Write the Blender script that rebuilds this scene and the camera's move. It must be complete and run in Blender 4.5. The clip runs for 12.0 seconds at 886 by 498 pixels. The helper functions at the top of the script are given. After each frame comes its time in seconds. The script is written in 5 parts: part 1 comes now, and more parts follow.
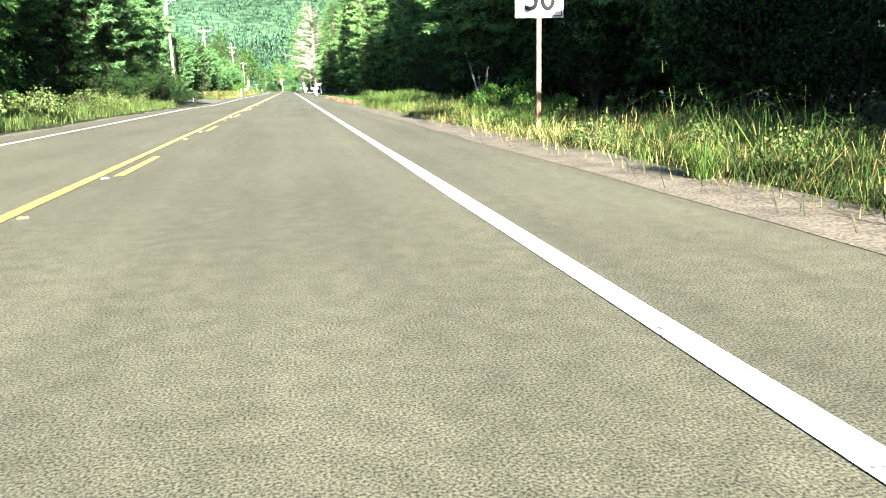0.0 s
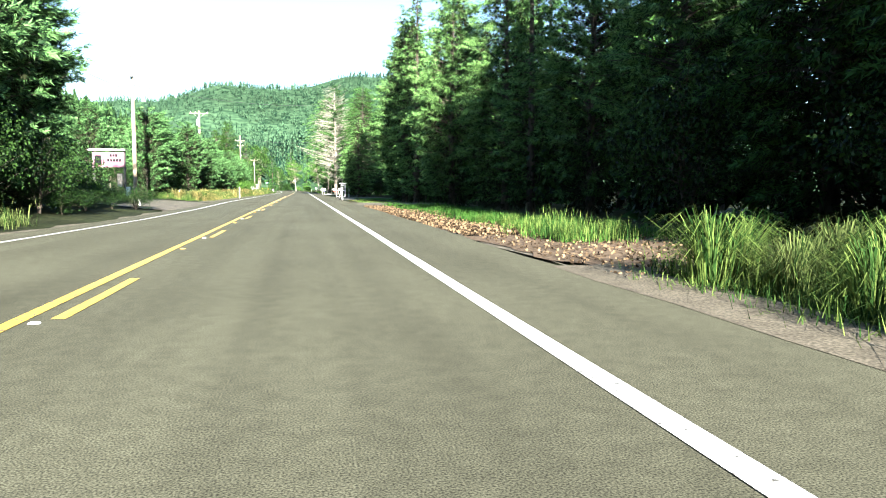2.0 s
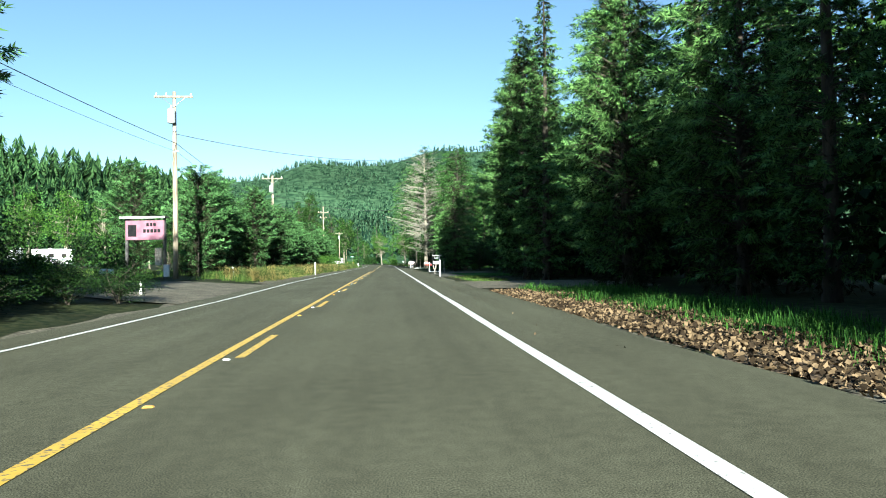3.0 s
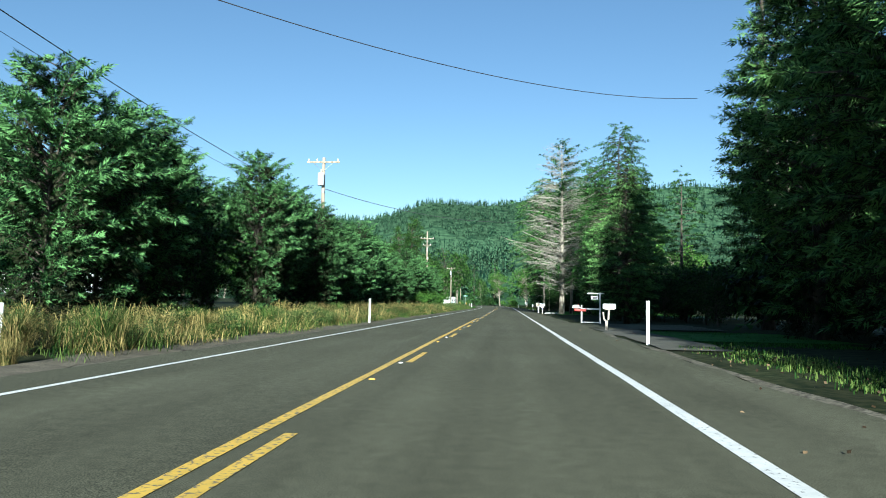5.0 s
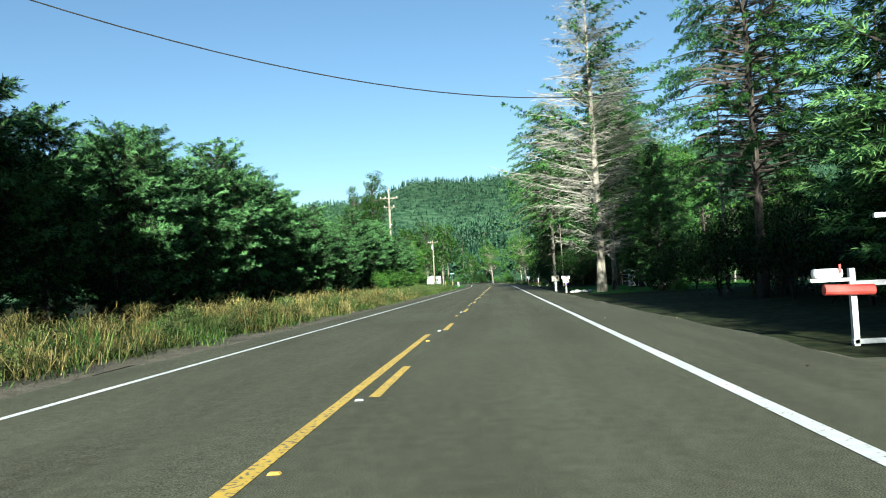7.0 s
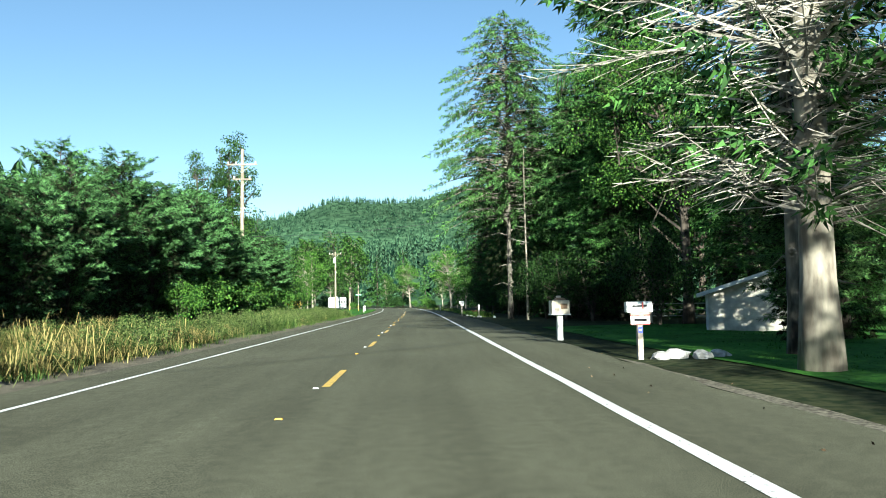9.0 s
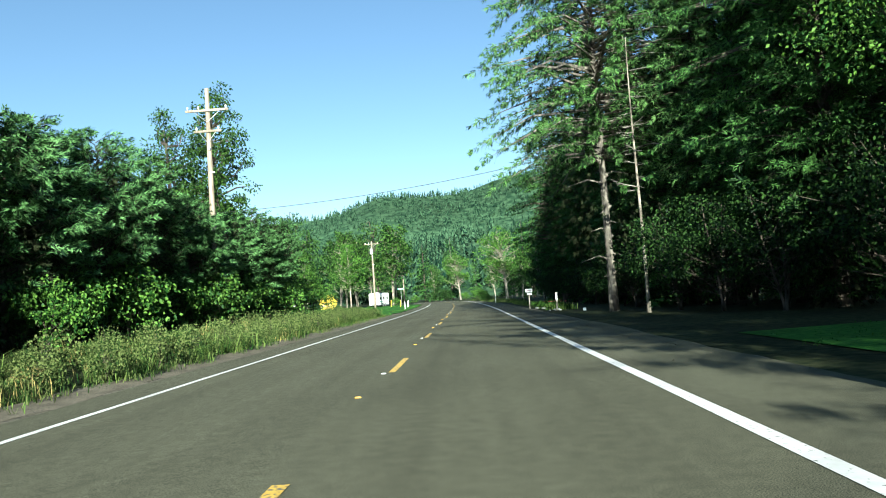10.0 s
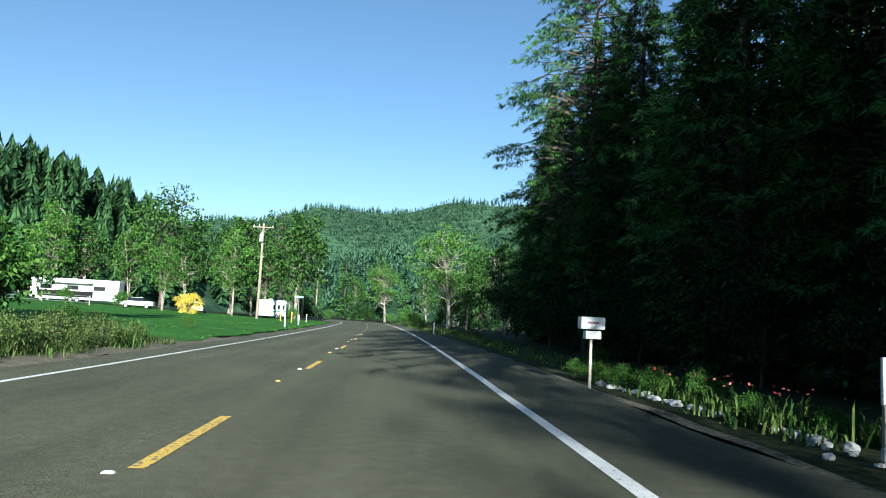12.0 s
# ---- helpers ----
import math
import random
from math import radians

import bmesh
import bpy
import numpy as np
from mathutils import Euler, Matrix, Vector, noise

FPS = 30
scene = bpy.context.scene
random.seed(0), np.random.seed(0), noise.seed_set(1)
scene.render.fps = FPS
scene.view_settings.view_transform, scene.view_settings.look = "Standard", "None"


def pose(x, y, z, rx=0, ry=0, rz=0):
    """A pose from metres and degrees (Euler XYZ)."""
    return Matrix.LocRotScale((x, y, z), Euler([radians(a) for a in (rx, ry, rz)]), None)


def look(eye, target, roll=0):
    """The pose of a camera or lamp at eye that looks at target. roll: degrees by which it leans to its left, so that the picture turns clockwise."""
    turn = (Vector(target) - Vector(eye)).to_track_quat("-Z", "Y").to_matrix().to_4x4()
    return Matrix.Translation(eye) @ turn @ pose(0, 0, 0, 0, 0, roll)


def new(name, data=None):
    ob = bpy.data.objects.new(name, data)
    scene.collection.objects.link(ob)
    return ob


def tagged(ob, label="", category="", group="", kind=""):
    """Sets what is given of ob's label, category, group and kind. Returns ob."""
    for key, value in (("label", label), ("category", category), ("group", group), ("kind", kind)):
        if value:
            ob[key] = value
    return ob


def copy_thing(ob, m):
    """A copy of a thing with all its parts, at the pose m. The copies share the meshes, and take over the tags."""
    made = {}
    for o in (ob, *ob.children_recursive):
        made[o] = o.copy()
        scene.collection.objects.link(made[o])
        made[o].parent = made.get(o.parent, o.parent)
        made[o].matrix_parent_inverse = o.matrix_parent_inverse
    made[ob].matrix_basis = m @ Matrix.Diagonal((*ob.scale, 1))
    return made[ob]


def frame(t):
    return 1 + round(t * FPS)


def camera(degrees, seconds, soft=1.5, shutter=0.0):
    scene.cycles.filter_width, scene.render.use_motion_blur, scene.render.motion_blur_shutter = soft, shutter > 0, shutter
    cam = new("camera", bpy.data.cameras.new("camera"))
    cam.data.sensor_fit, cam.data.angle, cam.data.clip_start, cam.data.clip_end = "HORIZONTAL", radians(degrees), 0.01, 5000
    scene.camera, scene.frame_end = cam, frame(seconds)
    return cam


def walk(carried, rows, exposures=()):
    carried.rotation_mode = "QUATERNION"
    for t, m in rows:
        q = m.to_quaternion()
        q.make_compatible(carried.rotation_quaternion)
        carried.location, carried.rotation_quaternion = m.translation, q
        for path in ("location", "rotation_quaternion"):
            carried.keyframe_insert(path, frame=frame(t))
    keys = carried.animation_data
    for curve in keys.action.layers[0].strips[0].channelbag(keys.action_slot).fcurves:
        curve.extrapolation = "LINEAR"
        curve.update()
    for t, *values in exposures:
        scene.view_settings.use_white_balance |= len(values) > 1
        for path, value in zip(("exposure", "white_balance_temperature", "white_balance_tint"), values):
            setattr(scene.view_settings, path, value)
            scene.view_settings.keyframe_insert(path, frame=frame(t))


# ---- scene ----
E0 = 1.62
# brighter and warmer at the start, as the clip's camera settles its exposure and white balance
EXPOSURES = [(t, E0 + e, k, g) for t, e, k, g in (
    (0.0, 1.75, 6350, 14), (0.5, 2.1, 6450, 14), (1.0, 2.05, 6550, 14), (1.5, 1.6, 6450, 13), (2.0, 1.35, 6300, 10), (2.5, 0.8, 6150, 1), (3.0, 0.35, 6000, -2), (3.5, -0.1, 5700, 0), (5.5, -0.1, 5600, -1), (6.5, 0.02, 5900, -2), (7.5, 0.06, 5900, -1), (9.5, 0.36, 6050, -2), (10.5, 0.2, 5900, -2), (11.0, 0.2, 5900, 0), (11.5, 0.05, 5700, 3), (12.0, 0.0, 5650, 2))]
cam = camera(62.9, 12.0, 1.0)
PATH = [
    (0, (2.175, 1.1, 0.951), (2.56, 3.012, 0.509), -1.6),
    (0.5, (2.014, 9.316, 1.169), (2.492, 11.214, 0.756), -3.0),
    (1, (1.997, 17.238, 1.048), (2.452, 19.168, 0.785), -2.4),
    (1.5, (1.994, 25.153, 1.029), (2.4, 27.099, 0.813), -0.8),
    (2, (1.986, 32.896, 1.006), (2.366, 34.852, 0.842), 0.2),
    (2.5, (1.855, 41.432, 1.019), (2.137, 43.411, 0.97), -0.5),
    (3, (1.856, 49.383, 1.086), (2.009, 51.377, 1.12), -0.8),
    (3.2, (1.85, 52.77, 1.082), (1.913, 54.77, 1.155), -0.6),
    (3.3, (1.848, 54.47, 1.08), (1.819, 56.47, 1.165), -0.4),
    (3.5, (1.842, 57.863, 1.075), (1.678, 59.854, 1.169), -0.2),
    (5.3, (1.8, 88.639, 1.055), (1.626, 90.625, 1.205), 1.0),
    (5.5, (1.778, 92.092, 1.065), (1.617, 94.083, 1.168), -0.7),
    (6, (1.642, 100.592, 1.086), (1.483, 102.583, 1.175), -3.2),
    (6.5, (1.52, 108.6, 1.103), (1.373, 110.594, 1.161), -3.3),
    (7, (1.452, 117.508, 1.12), (1.302, 119.5, 1.211), -2.9),
    (7.5, (1.44, 126.597, 1.112), (1.354, 128.593, 1.204), -2.1),
    (7.7, (1.299, 129.388, 1.214), (1.239, 131.385, 1.312), -2.4),
    (9.3, (1.459, 158.194, 1.148), (1.543, 160.186, 1.3), -0.8),
    (9.5, (1.432, 161.769, 1.199), (1.5, 163.762, 1.349), -1.4),
    (10, (1.443, 170.278, 1.153), (1.383, 172.273, 1.285), -3.9),
    (10.5, (1.475, 179.105, 1.133), (1.499, 181.103, 1.23), -1.5),
    (11, (1.522, 187.915, 1.141), (1.524, 189.91, 1.278), -1.1),
    (11.5, (1.678, 197.124, 1.149), (1.644, 199.118, 1.308), -1.3),
    (12, (1.816, 205.531, 1.096), (1.936, 207.517, 1.292), 3.0),
]
walk(cam, [(t, look(eye, target, roll)) for t, eye, target, roll in PATH], EXPOSURES)

# ---------------------------------------------------------------- sky and sun
SUN_EL, SUN_AZ = radians(17.0), radians(176.0)      # azimuth from +y towards +x: low, nearly straight behind the walk
world = bpy.data.worlds.new("sky")
scene.world = world
world.use_nodes = True
wn, wl = world.node_tree.nodes, world.node_tree.links
sky = wn.new("ShaderNodeTexSky")
sky.sky_type, sky.sun_disc = "NISHITA", False
sky.sun_elevation, sky.sun_rotation = SUN_EL, SUN_AZ
sky.air_density, sky.dust_density, sky.ozone_density = 1.0, 0.1, 2.3
wn["Background"].inputs["Strength"].default_value = 0.050
wl.new(sky.outputs[0], wn["Background"].inputs["Color"])
sun_data = bpy.data.lights.new("sun", "SUN")
sun_data.energy, sun_data.angle, sun_data.color = 5.0, radians(0.53), (1.0, 0.95, 0.86)
sun = new("sun", sun_data)
SUN_DIR = Vector((math.sin(SUN_AZ) * math.cos(SUN_EL), math.cos(SUN_AZ) * math.cos(SUN_EL), math.sin(SUN_EL)))
sun.matrix_world = look((0, 0, 60), Vector((0, 0, 60)) - SUN_DIR)

# ---------------------------------------------------------------- materials


def mat(name, c1, c2, scale=6.0, rough=0.85, bump=0.0, island=0.0, metal=0.0, big=0.3, spec=0.5, trans=0.0, stretch=None, detail=6.0):
    """A surface of two colours mixed by fine noise, with a second, coarser variation, in world metres."""
    m = bpy.data.materials.new(name)
    m.use_nodes = True
    n, l = m.node_tree.nodes, m.node_tree.links
    b = n["Principled BSDF"]
    b.inputs["Roughness"].default_value, b.inputs["Metallic"].default_value = rough, metal
    b.inputs["Specular IOR Level"].default_value = spec
    geo = n.new("ShaderNodeNewGeometry")
    src = geo.outputs["Position"]
    if stretch:
        mp = n.new("ShaderNodeMapping")
        mp.inputs["Scale"].default_value = stretch
        l.new(src, mp.inputs["Vector"])
        src = mp.outputs[0]
    fine = n.new("ShaderNodeTexNoise")
    fine.inputs["Scale"].default_value, fine.inputs["Detail"].default_value = scale, detail
    l.new(src, fine.inputs["Vector"])
    ramp = n.new("ShaderNodeValToRGB")
    ramp.color_ramp.elements[0].position, ramp.color_ramp.elements[1].position = 0.36, 0.64
    ramp.color_ramp.elements[0].color, ramp.color_ramp.elements[1].color = (*c1, 1), (*c2, 1)
    fac = fine.outputs["Fac"]
    if island:
        mx = n.new("ShaderNodeMath")
        mx.operation = "MULTIPLY_ADD"
        l.new(geo.outputs["Random Per Island"], mx.inputs[0])
        mx.inputs[1].default_value = island
        sub = n.new("ShaderNodeMath")
        sub.operation = "MULTIPLY_ADD"
        l.new(fac, sub.inputs[0])
        sub.inputs[1].default_value, sub.inputs[2].default_value = 1.0 - island * 0.5, -island * 0.25
        l.new(sub.outputs[0], mx.inputs[2])
        fac = mx.outputs[0]
    l.new(fac, ramp.inputs["Fac"])
    coarse = n.new("ShaderNodeTexNoise")
    coarse.inputs["Scale"].default_value, coarse.inputs["Detail"].default_value = scale * 0.07, 3.0
    l.new(src, coarse.inputs["Vector"])
    val = n.new("ShaderNodeMapRange")
    val.inputs["From Min"].default_value, val.inputs["From Max"].default_value = 0.3, 0.7
    val.inputs["To Min"].default_value, val.inputs["To Max"].default_value = 1.0 - big, 1.0 + big
    l.new(coarse.outputs["Fac"], val.inputs["Value"])
    mul = n.new("ShaderNodeVectorMath")
    mul.operation = "SCALE"
    l.new(ramp.outputs["Color"], mul.inputs[0])
    l.new(val.outputs[0], mul.inputs["Scale"])
    l.new(mul.outputs[0], b.inputs["Base Color"])
    if bump:
        bm_ = n.new("ShaderNodeBump")
        bm_.inputs["Strength"].default_value, bm_.inputs["Distance"].default_value = bump, 0.02
        l.new(fine.outputs["Fac"], bm_.inputs["Height"])
        l.new(bm_.outputs[0], b.inputs["Normal"])
    if trans:
        tr = n.new("ShaderNodeBsdfTranslucent")
        l.new(mul.outputs[0], tr.inputs["Color"])
        mix = n.new("ShaderNodeMixShader")
        mix.inputs["Fac"].default_value = trans
        l.new(b.outputs[0], mix.inputs[1])
        l.new(tr.outputs[0], mix.inputs[2])
        l.new(mix.outputs[0], n["Material Output"].inputs["Surface"])
    return m


def worn_paint(name, colour, under, amount):
    """Road paint with small gaps through which the asphalt shows."""
    m = mat(name, colour, tuple(c * 0.86 for c in colour), 9.0, 0.6, 0.1, big=0.12)
    n, l = m.node_tree.nodes, m.node_tree.links
    geo = n.new("ShaderNodeNewGeometry")
    tex = n.new("ShaderNodeTexNoise")
    tex.inputs["Scale"].default_value, tex.inputs["Detail"].default_value = 22.0, 8.0
    l.new(geo.outputs["Position"], tex.inputs["Vector"])
    r = n.new("ShaderNodeValToRGB")
    r.color_ramp.elements[0].position, r.color_ramp.elements[1].position = amount, amount + 0.08
    l.new(tex.outputs["Fac"], r.inputs["Fac"])
    mix = n.new("ShaderNodeMix")
    mix.data_type = "RGBA"
    base = n["Principled BSDF"].inputs["Base Color"]
    l.new(r.outputs["Color"], mix.inputs["Factor"])
    mix.inputs["A"].default_value = (*under, 1)
    l.new(base.links[0].from_socket, mix.inputs["B"])
    l.new(mix.outputs["Result"], base)
    return m


M = dict(
    asphalt=mat("asphalt", (0.034, 0.034, 0.023), (0.154, 0.151, 0.100), 105.0, 0.95, 0.03, big=0.14, spec=0.08, detail=8.0),
    white_line=worn_paint("white_line_paint", (0.80, 0.79, 0.74), (0.11, 0.105, 0.09), 0.31),
    yellow_line=worn_paint("yellow_line_paint", (0.72, 0.46, 0.06), (0.11, 0.10, 0.08), 0.38),
    sandy=mat("sandy_shoulder", (0.085, 0.075, 0.055), (0.190, 0.165, 0.122), 38.0, 0.95, 0.3, big=0.25, spec=0.08),
    gravel=mat("gravel", (0.07, 0.062, 0.048), (0.20, 0.18, 0.135), 16.0, 0.95, 0.8, big=0.25, spec=0.08),
    dusty=mat("dusty_shoulder", (0.042, 0.041, 0.028), (0.095, 0.088, 0.060), 30.0, 0.95, 0.3, big=0.25),
    dirt=mat("dirt", (0.08, 0.055, 0.036), (0.19, 0.14, 0.095), 9.0, 0.95, 0.7, big=0.3, spec=0.08),
    ground=mat("ground_soil_grass", (0.010, 0.018, 0.006), (0.042, 0.046, 0.020), 5.0, 0.95, 0.6, big=0.35, spec=0.08),
    lawn=mat("lawn", (0.022, 0.085, 0.012), (0.055, 0.155, 0.022), 7.0, 0.9, 0.6, big=0.25, spec=0.08),
    needles=mat("needles", (0.003, 0.014, 0.004), (0.066, 0.155, 0.036), 0.9, 0.6, 0, island=0.45, big=0.3, spec=0.08, trans=0.05),
    # near-black needle colour that stands in for shade inside the crowns
    hollow_needles=mat("crown_shade_needles", (0.008, 0.011, 0.005), (0.026, 0.032, 0.014), 0.9, 0.8, 0, island=0.5, big=0.3, spec=0.05),
    needles_mid=mat("needles_mid", (0.005, 0.021, 0.006), (0.095, 0.195, 0.052), 0.9, 0.6, 0, island=0.45, big=0.3, spec=0.08, trans=0.05),
    needles_light=mat("needles_light", (0.008, 0.030, 0.009), (0.135, 0.255, 0.075), 0.9, 0.6, 0, island=0.45, big=0.3, spec=0.08, trans=0.05),
    needles_blue=mat("needles_cypress", (0.006, 0.022, 0.008), (0.105, 0.220, 0.072), 0.9, 0.6, 0, island=0.45, big=0.3, spec=0.08, trans=0.05),
    leaf=mat("leaf", (0.006, 0.022, 0.005), (0.056, 0.120, 0.022), 1.2, 0.55, 0, island=0.9, big=0.25, spec=0.10, trans=0.1),
    # darkened copy of leaf: shade under the trees put into the colour
    leaf_shaded=mat("leaf_shaded", (0.003, 0.010, 0.003), (0.026, 0.060, 0.013), 1.2, 0.55, 0, island=0.9, big=0.25, spec=0.08, trans=0.06),
    leaf_fresh=mat("leaf_fresh", (0.016, 0.055, 0.009), (0.085, 0.175, 0.028), 1.2, 0.55, 0, island=0.9, big=0.25, spec=0.12, trans=0.12),
    leaf_yellow=mat("blossom_yellow", (0.45, 0.33, 0.03), (0.65, 0.50, 0.07), 1.2, 0.6, 0, island=0.9, big=0.2, trans=0.15),
    bark=mat("bark", (0.022, 0.017, 0.012), (0.095, 0.075, 0.055), 6.0, 0.95, 1.0, big=0.3, stretch=(1, 1, 0.25)),
    bark_pale=mat("bark_pale", (0.12, 0.10, 0.075), (0.34, 0.30, 0.23), 5.0, 0.9, 0.8, big=0.3, stretch=(1, 1, 0.3)),
    bark_old=mat("bark_old", (0.014, 0.012, 0.010), (0.21, 0.185, 0.145), 4.0, 0.95, 1.0, big=0.35, stretch=(1, 1, 0.3)),
    twig=mat("bare_twigs", (0.16, 0.145, 0.118), (0.36, 0.33, 0.27), 2.0, 0.9, 0, island=0.8, big=0.2),
    dry_grass=mat("dry_grass", (0.048, 0.064, 0.016), (0.37, 0.295, 0.112), 0.9, 0.8, 0, island=0.9, big=0.5, trans=0.2, spec=0.08),
    green_grass=mat("green_grass", (0.022, 0.060, 0.012), (0.13, 0.19, 0.045), 0.8, 0.75, 0, island=0.8, big=0.3, trans=0.2, spec=0.08),
    lawn_blade=mat("lawn_blades", (0.018, 0.058, 0.010), (0.062, 0.150, 0.025), 0.8, 0.75, 0, island=0.8, big=0.25, trans=0.15, spec=0.08),
    weed=mat("weed_leaves", (0.020, 0.044, 0.010), (0.120, 0.155, 0.048), 0.9, 0.75, 0, island=0.8, big=0.3, trans=0.2, spec=0.08),
    litter=mat("dead_leaves", (0.026, 0.018, 0.011), (0.18, 0.125, 0.072), 3.0, 0.85, 0, island=0.9, big=0.2, spec=0.08),
    pole_wood=mat("pole_wood", (0.15, 0.12, 0.085), (0.33, 0.27, 0.20), 7.0, 0.9, 0.6, big=0.2, stretch=(1, 1, 0.12)),
    old_wood=mat("weathered_wood", (0.24, 0.20, 0.16), (0.46, 0.40, 0.33), 8.0, 0.9, 0.5, big=0.2),
    white=mat("white_paint", (0.54, 0.53, 0.50), (0.70, 0.69, 0.66), 5.0, 0.5, 0.05, big=0.06),
    white_plastic=mat("white_plastic", (0.60, 0.60, 0.57), (0.74, 0.74, 0.71), 5.0, 0.35, 0, big=0.04),
    cream=mat("cream_paint", (0.56, 0.47, 0.33), (0.70, 0.61, 0.45), 4.0, 0.6, 0.1, big=0.1),
    red=mat("red_paint", (0.42, 0.04, 0.03), (0.55, 0.08, 0.06), 5.0, 0.5, 0, big=0.1),
    blue=mat("blue_paint", (0.03, 0.05, 0.35), (0.06, 0.09, 0.45), 5.0, 0.5, 0, big=0.1),
    teal=mat("green_sign_face", (0.01, 0.16, 0.12), (0.02, 0.20, 0.15), 5.0, 0.4, 0, big=0.05),
    pink=mat("faded_pink_board", (0.15, 0.055, 0.085), (0.26, 0.125, 0.165), 1.6, 0.7, 0.1, big=0.15),
    black=mat("black_paint", (0.010, 0.010, 0.011), (0.018, 0.018, 0.018), 6.0, 0.85, 0, big=0.1, spec=0.05),
    galv=mat("galvanised_steel", (0.32, 0.33, 0.33), (0.48, 0.48, 0.47), 8.0, 0.45, 0, metal=0.8, big=0.12),
    grey=mat("grey_enamel", (0.36, 0.37, 0.38), (0.46, 0.47, 0.47), 6.0, 0.4, 0, big=0.1),
    wire=mat("cable", (0.015, 0.015, 0.016), (0.03, 0.03, 0.03), 6.0, 0.6, 0, big=0.1),
    brown=mat("brown_post", (0.14, 0.090, 0.055), (0.25, 0.17, 0.11), 6.0, 0.85, 0.2, big=0.15, spec=0.1),
    roof=mat("dark_roofing", (0.03, 0.03, 0.03), (0.08, 0.075, 0.07), 6.0, 0.9, 0.4, big=0.2),
    stucco=mat("pale_siding", (0.50, 0.46, 0.38), (0.66, 0.62, 0.53), 5.0, 0.85, 0.2, big=0.12),
    rock=mat("white_rock", (0.28, 0.27, 0.25), (0.58, 0.56, 0.53), 7.0, 0.9, 0.7, big=0.2),
    rubber=mat("tyre_rubber", (0.012, 0.012, 0.012), (0.03, 0.03, 0.03), 9.0, 0.85, 0.2, big=0.1),
    flower=mat("red_flowers", (0.50, 0.05, 0.06), (0.75, 0.22, 0.20), 3.0, 0.6, 0, island=0.9, big=0.1, trans=0.2),
    amber=mat("amber_reflector", (0.60, 0.32, 0.03), (0.75, 0.45, 0.08), 8.0, 0.25, 0, big=0.1),
    hill=mat("wooded_slope", (0.012, 0.036, 0.018), (0.060, 0.112, 0.056), 0.05, 0.95, 0, big=0.35, spec=0.08),
    near_woods=mat("near_conifers", (0.006, 0.022, 0.008), (0.052, 0.108, 0.036), 0.06, 0.9, 0, island=0.8, big=0.4, spec=0.08),
    hill_trees=mat("far_conifers", (0.006, 0.022, 0.013), (0.056, 0.110, 0.058), 0.02, 0.9, 0, island=0.8, big=0.35, spec=0.08),
)


def track_wear(m, amount):
    """Long faint streaks and blotches along the road, as wheels leave them."""
    n, l = m.node_tree.nodes, m.node_tree.links
    base = n["Principled BSDF"].inputs["Base Color"]
    geo = n.new("ShaderNodeNewGeometry")
    src = base.links[0].from_socket
    for scale in ((1.7, 0.035, 1.0), (0.5, 0.22, 1.0)):
        mp = n.new("ShaderNodeMapping")
        mp.inputs["Scale"].default_value = scale
        l.new(geo.outputs["Position"], mp.inputs["Vector"])
        tex = n.new("ShaderNodeTexNoise")
        tex.inputs["Scale"].default_value, tex.inputs["Detail"].default_value = 1.0, 4.0
        l.new(mp.outputs[0], tex.inputs["Vector"])
        val = n.new("ShaderNodeMapRange")
        val.inputs["From Min"].default_value, val.inputs["From Max"].default_value = 0.3, 0.7
        val.inputs["To Min"].default_value, val.inputs["To Max"].default_value = 1.0 - amount, 1.0 + amount
        l.new(tex.outputs["Fac"], val.inputs["Value"])
        mul = n.new("ShaderNodeVectorMath")
        mul.operation = "SCALE"
        l.new(src, mul.inputs[0])
        l.new(val.outputs[0], mul.inputs["Scale"])
        src = mul.outputs[0]
    l.new(src, base)


track_wear(M["asphalt"], 0.13)
glass = bpy.data.materials.new("dark_window_glass")
glass.use_nodes = True
gb = glass.node_tree.nodes["Principled BSDF"]
gb.inputs["Base Color"].default_value, gb.inputs["Roughness"].default_value = (0.012, 0.014, 0.017, 1), 0.06
M["glass"] = glass

# ---------------------------------------------------------------- builders


def link(name, me, material, parent=None, label=""):
    if material is not None and not me.materials:
        me.materials.append(material)
    ob = new(name, me)
    ob.parent = parent
    if label:
        ob["label"] = label
    return ob


def mesh(name, v, f, smooth=False):
    me = bpy.data.meshes.new(name)
    me.from_pydata(v.tolist() if isinstance(v, np.ndarray) else v, [], f.tolist() if isinstance(f, np.ndarray) else f)
    if smooth:
        me.polygons.foreach_set("use_smooth", [True] * len(me.polygons))
    me.update()
    return me


def part(name, bm, material, parent, label="", smooth=False):
    """Links a bmesh as one mesh object under a thing or a part."""
    me = bpy.data.meshes.new(name)
    bm.to_mesh(me)
    bm.free()
    if smooth:
        me.polygons.foreach_set("use_smooth", [True] * len(me.polygons))
    return link(name, me, material, parent, label)


def thing(name, m, label, category, group="", kind=""):
    ob = new(name)
    ob.empty_display_size = 0.2
    ob.matrix_basis = m
    return tagged(ob, label, category, group, kind)


